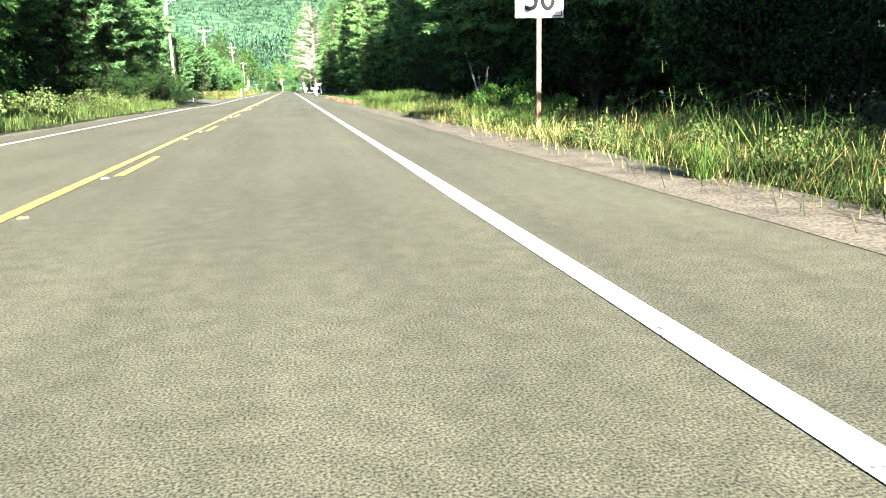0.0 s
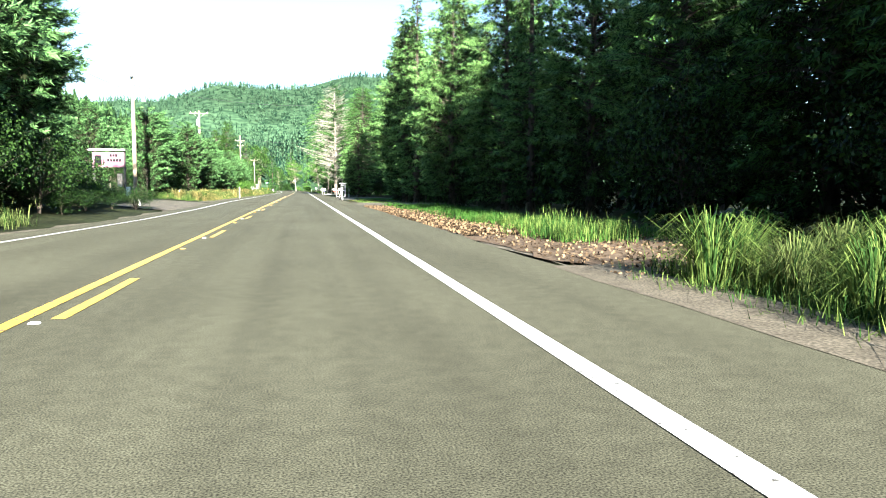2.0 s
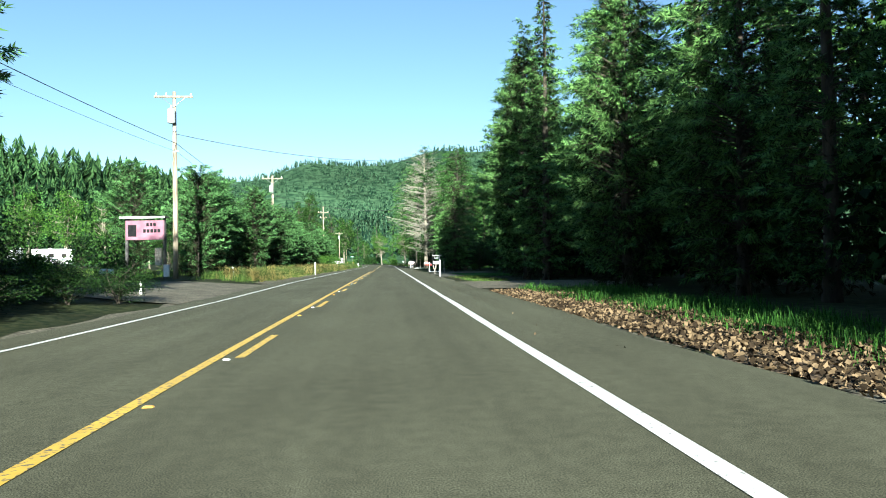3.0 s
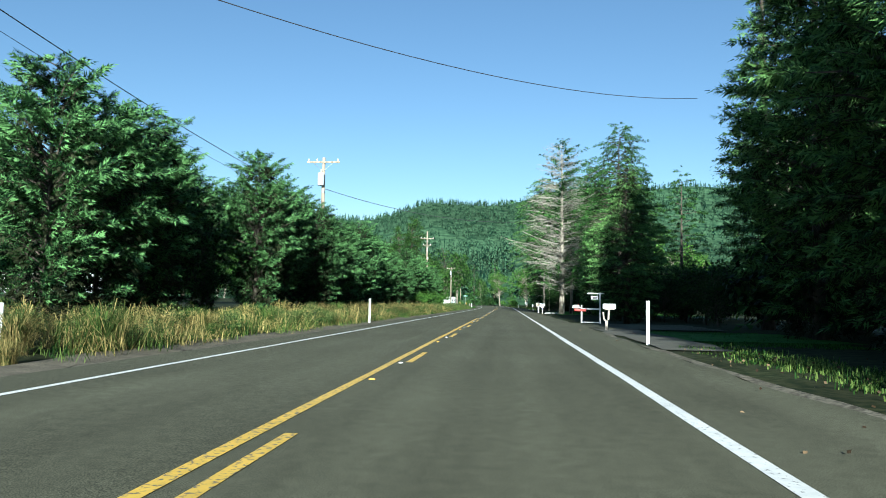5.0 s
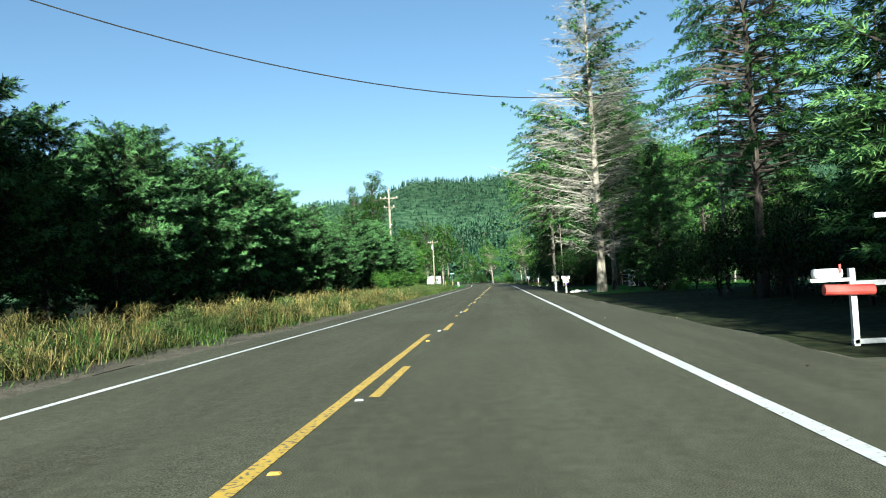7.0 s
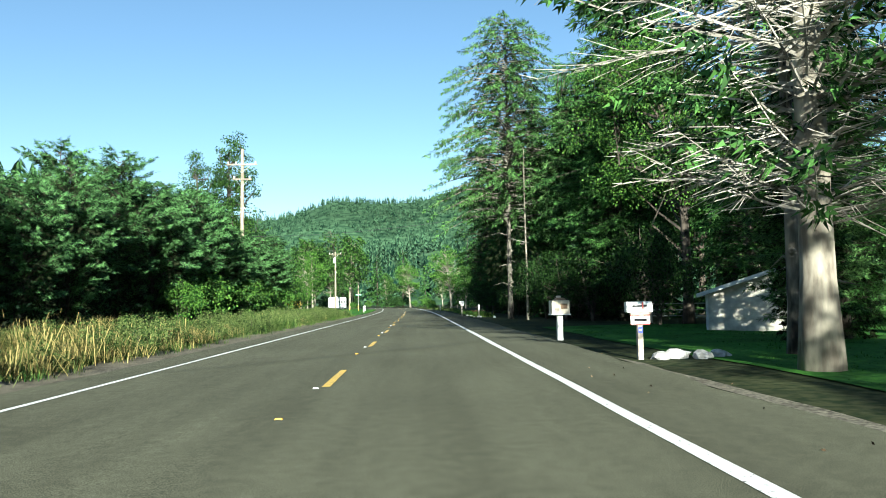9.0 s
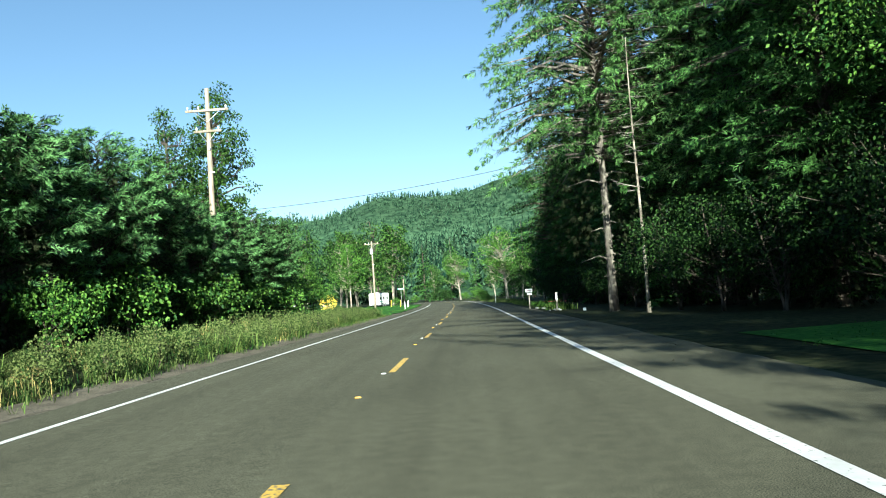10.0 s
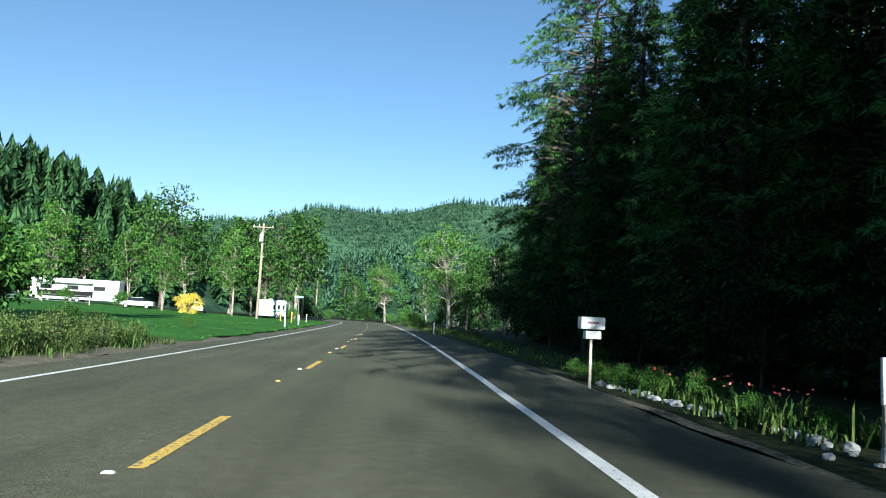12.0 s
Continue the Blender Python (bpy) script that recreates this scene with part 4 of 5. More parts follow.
for x, y, s in ((-11.5, 78, 0.28), (-12.5, 82, 0.3), (-11.8, 86, 0.26), (-12.6, 90, 0.3), (-10.2, 73.5, 0.28), (-9.0, 66, 0.36), (-8.6, 62, 0.36)):
    plant("thicket", x, y, s)
# meadow edge behind the sign board
for x in np.arange(-140, -24, 8.5):
    plant(("alder_far", "fir_far", "birch", "fir_far")[rng.randint(4)], x + rng.uniform(-2, 2), 205 + rng.uniform(-12, 18), rng.uniform(0.85, 1.25) * (1.0 if x < -38 else 0.55))
plant_rows([("alder_far", -27, 140, 0.75), ("alder_far", -36, 150, 0.8), ("birch", -58, 190, 1.3), ("birch", -66, 192, 1.3), ("thicket_far", -30, 128, 0.8)])
# trees behind the far lawn
for x in np.arange(-105, -12, 5.0):
    plant(("birch", "alder_far", "birch", "alder_far", "maple_far")[rng.randint(5)], x + rng.uniform(-1.5, 1.5), 333 + rng.uniform(-8, 14), rng.uniform(1.15, 1.75))
plant_rows([("birch", -28.6, 302.5, 0.9), ("birch", -21, 309, 1.15), ("alder_far", -18.0, 318, 1.1), ("alder_far", -24, 322, 1.2), ("forsythia", -22.2, 291.5, 1.0), ("shrub", -39, 298, 0.9), ("shrub", -33, 300, 0.9), ("shrub", -12, 305, 0.7)])
# where the road swings out of sight
for x in np.arange(-34, 60, 5.0):
    plant(("fir_far", "alder_far", "fir_far", "alder_far", "oak")[rng.randint(5)], x + rng.uniform(-2, 2), 392 + 0.3 * abs(x) + rng.uniform(-10, 25), rng.uniform(0.75, 1.25))
    plant(("shrub", "thicket_far")[rng.randint(2)], x + rng.uniform(-2, 2), 378 + rng.uniform(-8, 8), rng.uniform(0.7, 1.1))
for y in np.arange(306, 372, 8.0):
    plant(("alder_far", "fir_far", "birch")[rng.randint(3)], 13 + rng.uniform(-2, 4), y, rng.uniform(0.7, 1.0))
for kind, m in firsts:
    T[kind].matrix_basis = m


# ---------------------------------------------------------------- far hills
def ridge(name, label, xs, ys, height, count, seed, tall, tufts, woods="hill_trees", stout=1.0):
    """A wooded slope: a sheet with thousands of small conifers on it."""
    rng = np.random.RandomState(seed)
    w = len(xs)
    v = [(x, y, height(x, y)) for y in ys for x in xs]
    f = [(j * w + i, j * w + i + 1, (j + 1) * w + i + 1, (j + 1) * w + i) for j in range(len(ys) - 1) for i in range(w - 1)]
    tagged(link(name, mesh(name, v, f, True), M["hill"]), label, "hill", kind="structure")
    x, y = rng.uniform(xs[0], xs[-1], count), rng.uniform(ys[0], ys[-1], count)
    z = np.array([height(a, b) for a, b in zip(x, y)])
    x, y, z = x[z > 2], y[z > 2], z[z > 2]
    n = len(x)
    patch = np.array([noise.noise(Vector((a * 0.006, b * 0.006, 7))) for a, b in zip(x, y)])
    h = tall * rng.uniform(0.5, 1.15, n) * np.where(patch > -0.2, 1.0, 0.55)
    r = h * rng.uniform(0.13, 0.27, n) * stout
    blunt = rng.uniform(0.5, 1.0, n) / stout
    v = []
    for k in range(tufts):
        u = (k + rng.uniform(0, 0.8, n)) / tufts
        a = rng.uniform(0, 6.283, n)
        w = r * (1 - u) ** blunt + 0.02 * h
        c, s = np.cos(a), np.sin(a)
        tz = z + h * (0.04 + 0.9 * u)
        half = (0.55 if tufts < 20 else 0.30 if tufts < 60 else 0.15) * w + (0.012 if tufts < 60 else 0.006) * h
        p0 = np.stack([x + c * w * 0.1, y + s * w * 0.1, tz + h * (0.10 + 1.2 / tufts)], 1)
        p1 = np.stack([x + c * w - s * half, y + s * w + c * half, tz - h * 0.03], 1)
        p2 = np.stack([x + c * w + s * half, y + s * w - c * half, tz - h * 0.05], 1)
        v.append(np.stack([p0, p1, p2], 1))
    v = np.stack(v, 1).reshape(-1, 3)
    f = np.arange(len(v)).reshape(-1, 3)
    tagged(link("conifer_woods", mesh("conifer_woods", v, f), M[woods]), "dense dark conifer woods covering a hillside", "woods", kind="stuff")


def far_height(x, y):
    az = math.degrees(math.atan2(x - 1.8, 2300.0 - 60.0))
    crest = np.interp(az, (-32, -22, -14, -11, -6.3, -3, 0.5, 4, 6.5, 9, 14, 19, 30), (175, 200, 240, 255, 296, 288, 290, 322, 330, 345, 347, 350, 330))
    up = min(1.0, max(0.0, (y - 1250.0) / 1050.0))
    n = noise.noise(Vector((x * 0.004, y * 0.003, 1.0))) * 26 * up + noise.noise(Vector((x * 0.0015, y * 0.002, 5.0))) * 40 * up * (1 - up)
    return (float(crest) * 1.05 + 12.0) * (up ** 1.25) + n - 14


def near_height(x, y):
    side = max(0.0, -x - 62.0)
    up = min(1.0, max(0.0, (y - 345.0) / 150.0))
    return 84 * (1 - math.exp(-side / 108.0)) * up + noise.noise(Vector((x * 0.012, y * 0.012, 2.0))) * 7 * up - 4


def knoll(x, y):
    d = ((x - 60) / 170.0) ** 2 + ((y - 830) / 150.0) ** 2
    return 62 * math.exp(-d) - 8


ridge("far_hill", "long green wooded hill on the skyline", np.linspace(-1500, 1500, 90).tolist(), np.linspace(1230, 2420, 36).tolist(), far_height, 17000, 31, 19.0, 11)
ridge("near_hill", "dark wooded hillside beyond the meadow", np.linspace(-620, -60, 50).tolist(), np.linspace(340, 640, 26).tolist(), near_height, 3000, 32, 20.0, 150, "near_woods", 1.15)
ridge("low_hill", "low dark wooded rise behind the road's end", np.linspace(-330, 460, 40).tolist(), np.linspace(560, 960, 24).tolist(), knoll, 3000, 33, 19.0, 44)

# ---------------------------------------------------------------- grasses and litter


def blades(rng, x, y, h, lean, width, heads=0.0):
    """Upright blades, each two triangles bent over at the tip; some carry a seed head."""
    n = len(x)
    z = np.array([max(terrain(a, b), -0.06) for a, b in zip(x, y)]) - 0.03
    base = np.stack([x, y, z], 1)
    az = rng.uniform(0, 2 * math.pi, n)
    out = np.stack([np.cos(az), np.sin(az), np.zeros(n)], 1)
    side = np.stack([-np.sin(az), np.cos(az), np.zeros(n)], 1)
    l = (lean * rng.uniform(0.3, 1.5, n) * h)[:, None]
    mid = base + out * l * 0.28
    mid[:, 2] += h * 0.68
    tip = base + out * l
    tip[:, 2] += h * np.maximum(0.35, 1 - 0.34 * (l[:, 0] / np.maximum(h, 0.05)))
    w = (width * rng.uniform(0.6, 1.3, n))[:, None]
    v = np.stack([base - side * w, base + side * w, mid + side * w * 0.8, mid - side * w * 0.8, tip], 1).reshape(-1, 3)
    k = 5 * np.arange(n)
    f = [tuple(r) for r in np.stack([k, k + 1, k + 2, k + 3], 1).tolist()] + [tuple(r) for r in np.stack([k + 3, k + 2, k + 4], 1).tolist()]
    if heads:
        sel = np.where(rng.uniform(size=n) < heads)[0]
        t, s, o = tip[sel], side[sel] * 0.007, out[sel]
        top = t + o * 0.06
        top[:, 2] += rng.uniform(0.10, 0.2, len(sel))
        hv = np.stack([t - s, t + s, top], 1).reshape(-1, 3)
        hk = 5 * n + 3 * np.arange(len(sel))
        f += [tuple(r) for r in np.stack([hk, hk + 1, hk + 2], 1).tolist()]
        v = np.concatenate([v, hv])
    return v, f


def grass(name, seed, x0, x1, y0, y1, count, h, material, label, category="grass", lean=0.5, width=0.011, heads=0.0, patch=0.35, edge=0.35):
    """A stand of grass; its height and density vary in patches and thin out at the edges."""
    rng = np.random.RandomState(seed)
    tufts = max(20, count // 16)
    cx, cy = rng.uniform(x0, x1, tufts * 3), rng.uniform(y0, y1, tufts * 3)
    p = np.array([noise.noise(Vector((a * 0.45, b * 0.30, seed))) + 0.5 * noise.noise(Vector((a * 1.3, b * 1.1, seed))) for a, b in zip(cx, cy)])
    u = np.minimum((cx - x0), (x1 - cx)) / edge
    keep = (rng.uniform(-0.9, 0.9, tufts * 3) < p + 0.25) & (rng.uniform(size=tufts * 3) < np.clip(u, 0.15, 1))
    cx, cy, p, u = cx[keep][:tufts], cy[keep][:tufts], p[keep][:tufts], u[keep][:tufts]
    k = rng.randint(0, len(cx), count)
    size = rng.uniform(0.45, 1.25, len(cx)) * (1 + patch * 1.5 * p) * np.clip(0.4 + 0.6 * u, 0.4, 1)
    x, y = cx[k] + rng.normal(0, 0.16, count), cy[k] + rng.normal(0, 0.18, count)
    x = np.clip(x, x0 - 0.12, x1 + 0.3) + np.array([bend(b) for b in y])
    hh = h * size[k] * rng.uniform(0.4, 1.15, count)
    v, f = blades(rng, x, y, np.maximum(hh, 0.08), lean, width, heads)
    return tagged(link(name, mesh(name, v, f), M[material]), label, category, kind="stuff")


grass("dry_grass", 41, -9.4, -5.3, 96, 178, 34000, 0.62, "dry_grass", "tall straw-coloured dry grass along the hedge", heads=0.35, width=0.008, patch=0.9, lean=1.7)
grass("dry_grass", 40, -9.0, -5.5, 172, 222, 1200, 0.55, "dry_grass", "sparse straw-coloured grass among green weeds", heads=0.3, width=0.008)
grass("green_grass", 42, -10.0, -5.1, 92, 228, 30000, 0.52, "green_grass", "green grass mixed into the dry verge", width=0.008, patch=0.8, lean=1.3)
grass("weeds", 39, -9.6, -5.2, 130, 224, 20000, 0.36, "weed", "leafy pale weeds below the hedge", lean=1.6, width=0.009, heads=0.15)
grass("weeds", 43, -10.5, -5.5, -10, 56, 34000, 0.58, "weed", "leafy pale weeds and grass on the verge", lean=1.4, width=0.007, heads=0.2)
grass("green_grass", 44, -10.0, -5.45, -10, 54, 12000, 0.5, "green_grass", "green grass on the verge", width=0.008)
grass("tall_grass", 45, 5.75, 9.2, 33.0, 41.0, 8000, 0.42, "green_grass", "tall arching grass clump with seed heads beside the turnout", lean=1.5, heads=0.35, width=0.006)
grass("weeds", 46, 5.9, 9.6, -20, 34, 26000, 0.34, "weed", "leafy pale weeds and grass on the verge", lean=1.5, width=0.005, heads=0.15)
grass("tall_grass", 47, 6.0, 9.4, 0, 34, 9000, 0.55, "green_grass", "green grass with pale seed heads on the verge", lean=1.7, heads=0.3, width=0.0035, patch=0.8)
grass("dry_grass", 38, 5.8, 9.6, -6, 34, 12000, 0.42, "dry_grass", "pale dry grass among weeds on the verge", lean=1.9, heads=0.4, width=0.004, patch=0.8)
grass("verge_grass", 48, 6.6, 10.0, 46.0, 77, 20000, 0.36, "lawn_blade", "short bright green grass behind the leaf litter", lean=0.8, width=0.008)
grass("tall_grass", 49, 6.6, 8.6, 46.0, 50.5, 2000, 0.40, "green_grass", "upright tall green grass beside the turnout", width=0.007, lean=0.3, heads=0.3)
grass("verge_grass", 50, 6.4, 8.8, 88, 104, 4000, 0.16, "green_grass", "short grass beside the driveway", lean=0.7)
grass("verge_grass", 51, 7.4, 12.5, 105, 115, 9000, 0.10, "lawn_blade", "short green lawn grass", lean=0.7)
grass("verge_grass", 53, 7.0, 22, 162, 186, 12000, 0.10, "lawn_blade", "short green lawn grass in shade", lean=0.7)
grass("green_grass", 54, -9.0, -5.2, 224, 231, 1500, 0.30, "weed", "pale weeds thinning out beside the lawn", lean=0.8, width=0.016, heads=0.3)
grass("lawn_grass", 55, -30.0, -5.2, 231, 312, 30000, 0.13, "lawn_blade", "lush green lawn grass", lean=0.6, width=0.02)
grass("verge_grass", 56, 6.2, 9.0, 222, 262, 4200, 0.25, "green_grass", "shaded grass at the wood's edge", lean=0.7)
grass("verge_grass", 57, 5.3, 9.5, 262, 330, 9000, 0.4, "weed", "pale grass on the far verge", lean=0.6, width=0.02)
grass("meadow_grass", 58, -40.0, -13.0, 84, 130, 12000, 0.35, "green_grass", "rough green meadow grass behind the sign board", lean=0.6, width=0.02)


def litter(name, seed, x0, x1, y0, y1, count, size, material, label):
    rng = np.random.RandomState(seed)
    x, y = rng.uniform(x0, x1, count), rng.uniform(y0, y1, count)
    z = np.array([max(terrain(a, b), -0.06) for a, b in zip(x, y)]) + 0.05 + rng.uniform(0, 0.05, count)
    p = np.stack([x, y, z], 1)
    d = rng.normal(size=(count, 3))
    d[:, 2] *= 0.45
    v, f = sprays(rng, p, d, np.full(count, size), size * 0.38, 1, 0.0, 0.0)
    return tagged(link(name, mesh(name, v, f), M[material]), label, "leaf litter", kind="stuff")


litter("leaf_litter", 61, 5.5, 7.7, 48.5, 75.5, 13000, 0.09, "litter", "brown curled dead leaves on the verge")
litter("leaf_litter", 62, 5.6, 10.0, 40.5, 49.0, 1800, 0.07, "litter", "dead leaves scattered over bare earth")
litter("leaf_litter", 63, 3.9, 5.6, 56, 200, 160, 0.05, "litter", "few fallen leaves on the asphalt shoulder")
litter("leaf_litter", 64, 5.8, 9.5, 88, 102, 150, 0.07, "litter", "dead leaves beside the gravel driveway")

# ---------------------------------------------------------------- poles and wires


def utility_pole(x, y, h, arm_z, transformer=False, second_arm=False, top_up=0.0, group="utility poles"):
    ob = thing("utility_pole", Matrix.Translation((x, y, terrain(x, y))), "weathered wooden utility pole with crossarm" + (" and grey transformer" if transformer else ""), "utility pole", group)
    z0 = terrain(x, y)
    part("pole", tube([(0, 0, -0.3), (0.02, 0, h * 0.4), (0.0, 0, h * 0.8), (0, 0, h)], [0.17, 0.155, 0.125, 0.11], 12), M["pole_wood"], ob, smooth=True)
    arms = [arm_z] + ([arm_z - 1.15] if second_arm else [])
    for k, z in enumerate(arms):
        w = 2.35 if k == 0 else 1.5
        arm = part("crossarm", box((w, 0.10, 0.12), (0, -0.15, z), 0.012), M["pole_wood"], ob)
        for dx in ((-1.05, -0.45, 1.05) if k == 0 else (-0.6, 0.6)):
            part("insulator", tube([(dx, -0.15, z + 0.06), (dx, -0.15, z + 0.12), (dx, -0.15, z + 0.15), (dx, -0.15, z + 0.24)], [0.025, 0.03, 0.06, 0.035], 8), M["white_plastic"], arm)
        for sx in (-1, 1):
            part("brace", tube([(sx * w * 0.3, -0.16, z - 0.05), (0, -0.15, z - 0.65)], [0.016, 0.016], 6), M["galv"], arm)
    if transformer:
        tz = arm_z - 1.25
        can = part("transformer", tube([(-0.08, -0.38, tz - 0.45), (-0.08, -0.38, tz - 0.42), (-0.08, -0.38, tz + 0.42), (-0.08, -0.38, tz + 0.47)], [0.2, 0.23, 0.23, 0.15], 16), M["grey"], ob, "grey steel transformer can", smooth=False)
        part("bushing", tube([(-0.08, -0.38, tz + 0.45), (-0.08, -0.38, tz + 0.7)], [0.035, 0.03], 8), M["white_plastic"], can)
        part("bracket", box((0.1, 0.2, 0.5), (-0.04, -0.2, tz), 0.01), M["galv"], ob)
    part("cable_clamp", box((0.14, 0.2, 0.16), (0.05, -0.12, arm_z - 2.1), 0.02), M["galv"], ob)
    part("guy_clamp", box((0.3, 0.06, 0.08), (0.12, -0.1, arm_z - 3.4), 0.01), M["galv"], ob)
    return ob


POLES = [(-11.3, 95.6, 11.7, 11.35, True, False), (-11.15, 133.3, 10.95, 10.6, True, False), (-12.0, 208.7, 13.1, 11.85, False, True), (-13.9, 289.5, 11.0, 10.55, True, False), (-15.5, 342.0, 12.0, 10.7, False, True)]
for row in POLES:
    utility_pole(*row)
utility_pole(-11.6, 42.0, 11.5, 11.1)
utility_pole(-16.3, 372.0, 11.5, 11.0)


def cable(a, b, sag, r, label="black overhead cable between utility poles"):
    n = 24
    pts = [Vector(a).lerp(Vector(b), k / n) - Vector((0, 0, 4 * sag * (k / n) * (1 - k / n))) for k in range(n + 1)]
    me = bpy.data.meshes.new("overhead_cable")
    bm = tube(pts, [r] * (n + 1), 5)
    bm.to_mesh(me)
    bm.free()
    return tagged(link("overhead_cable", me, M["wire"]), label, "cable", "overhead cables")


tops = [(-11.6, 42.0, 11.1)] + [(p[0], p[1], p[3]) for p in POLES[:5]]
for k, (a, b) in enumerate(zip(tops, tops[1:])):
    za, zb = terrain(a[0], a[1]) + a[2], terrain(b[0], b[1]) + b[2]
    if k < 2:
        cable((a[0] + 0.12, a[1], za - 2.9), (b[0] + 0.12, b[1], zb - 2.9), 0.5, 0.017)
        cable((a[0] + 0.12, a[1], za - 3.4), (b[0] + 0.12, b[1], zb - 3.4), 0.6, 0.009)
cable((-11.2, 95.5, 9.25), (12.0, 123.0, 12.3), 1.3, 0.016, "black service cable crossing the road")
cable((-11.0, 133.2, 8.9), (12.3, 153.0, 10.4), 1.9, 0.020, "black service cable crossing the road")
cable((-11.9, 208.7, 6.5), (8.0, 203.4, 7.6), 0.45, 0.012, "thin service cable crossing the road")

# ---------------------------------------------------------------- posts, signs and mailboxes


def delineator(x, y, h, group="roadside markers"):
    z = terrain(x, y)
    ob = thing("marker_post", Matrix.Translation((x, y, z)), "slim white roadside marker post with reflector", "marker post", group)
    part("post", box((0.095, 0.03, h + 0.2), (0, 0, h / 2 - 0.1), 0.006), M["white_plastic"], ob)
    part("reflector", box((0.075, 0.008, 0.2), (0, -0.021, h - 0.16), 0.003), M["white"], ob, "pale reflector panel")
    return ob


delineator(5.85, 104.65, 1.25)
delineator(-5.13, 120.2, 1.25)
delineator(-8.1, 97.0, 0.75)
delineator(4.9, 263.0, 1.0)
delineator(-6.6, 262.0, 1.0)
delineator(-7.4, 276.0, 1.0)


def text_mesh(s, size, extrude=0.002):
    cu = bpy.data.curves.new("lettering", "FONT")
    cu.body, cu.size, cu.extrude, cu.align_x, cu.align_y = s, size, extrude, "CENTER", "CENTER"
    cu.bevel_depth = 0.008
    tmp = bpy.data.objects.new("tmp", cu)
    scene.collection.objects.link(tmp)
    dg = bpy.context.evaluated_depsgraph_get()
    me = bpy.data.meshes.new_from_object(tmp.evaluated_get(dg))
    me.materials.clear()
    bpy.data.objects.remove(tmp)
    bpy.data.curves.remove(cu)
    return me


def speed_sign(x, y):
    z = terrain(x, y)
    ob = thing("road_sign", Matrix.Translation((x, y, z)), "white rectangular road sign with black numerals on a brown post", "road sign")
    part("post", box((0.09, 0.06, 3.4), (0.0, 0.04, 1.4), 0.008), M["brown"], ob)
    panel = box((0.92, 0.006, 1.15), (0, 0, 2.72), 0.002)
    face = part("panel", panel, M["white"], ob, "white retroreflective panel")
    for sx, sz, cx, cz in ((0.86, 0.018, 0, 0.545), (0.86, 0.018, 0, -0.545), (0.018, 1.09, -0.43, 0), (0.018, 1.09, 0.43, 0)):
        part("border", box((sx, 0.004, sz), (cx, -0.006, 2.72 + cz)), M["black"], face)
    num = link("numerals", text_mesh("50", 0.62, 0.002), M["black"], face)
    num.matrix_basis = Matrix.Translation((0, -0.018, 2.47)) @ pose(0, 0, 0, 90, 0, 0)
    for dz in (-0.35, 0.35):
        part("bolt", tube([(0, -0.012, 2.72 + dz), (0, 0.03, 2.72 + dz)], [0.012, 0.012], 8), M["galv"], ob)
    return ob


speed_sign(6.75, 14.3)


def sign_board(x, y):
    """A roofed board on two posts, faded pink with a dark motif and two rows of lettering too small to read."""
    z = terrain(x, y)
    ob = thing("sign_board", Matrix.Translation((x, y, z)) @ pose(0, 0, 0, 0, 0, -8), "faded pink roofed sign board on two timber posts", "sign")
    part("board", box((2.55, 0.12, 1.25), (0, 0, 3.15), 0.015), M["pink"], ob)
    part("roof", box((2.95, 0.75, 0.09), (0, -0.02, 3.98), 0.01), M["roof"], ob, "flat dark roof")
    part("fascia", box((2.97, 0.03, 0.13), (0, -0.41, 3.95), 0.005), M["white"], ob, "white fascia board")
    for sx in (-1.25, 1.25):
        part("post", box((0.16, 0.16, 4.1), (sx, 0.1, 1.9), 0.01), M["roof"], ob)
    part("motif", box((0.55, 0.012, 0.75), (-0.82, -0.066, 3.12), 0.005), M["black"], ob, "dark painted motif")
    for k, (cx, w) in enumerate(((0.20, 0.16), (0.44, 0.14), (0.66, 0.17))):
        part("lettering", box((w, 0.012, 0.2), (cx, -0.066, 3.5), 0.0), M["black"], ob)
    for k in range(5):
        part("lettering", box((0.17, 0.012, 0.22), (0.0 + 0.235 * k, -0.066, 3.1), 0.0), M["black"], ob)
    part("notice_box", box((0.38, 0.3, 1.1), (1.0, -0.25, 1.45), 0.03), M["old_wood"], ob, "pale timber notice box")
    return ob


sign_board(-13.65, 97.2)
tagged(part("marker_block", box((0.32, 0.28, 0.75), (-11.75, 95.3, 0.75), 0.03), M["white"], None), "short pale box beside the utility pole", "utility box")


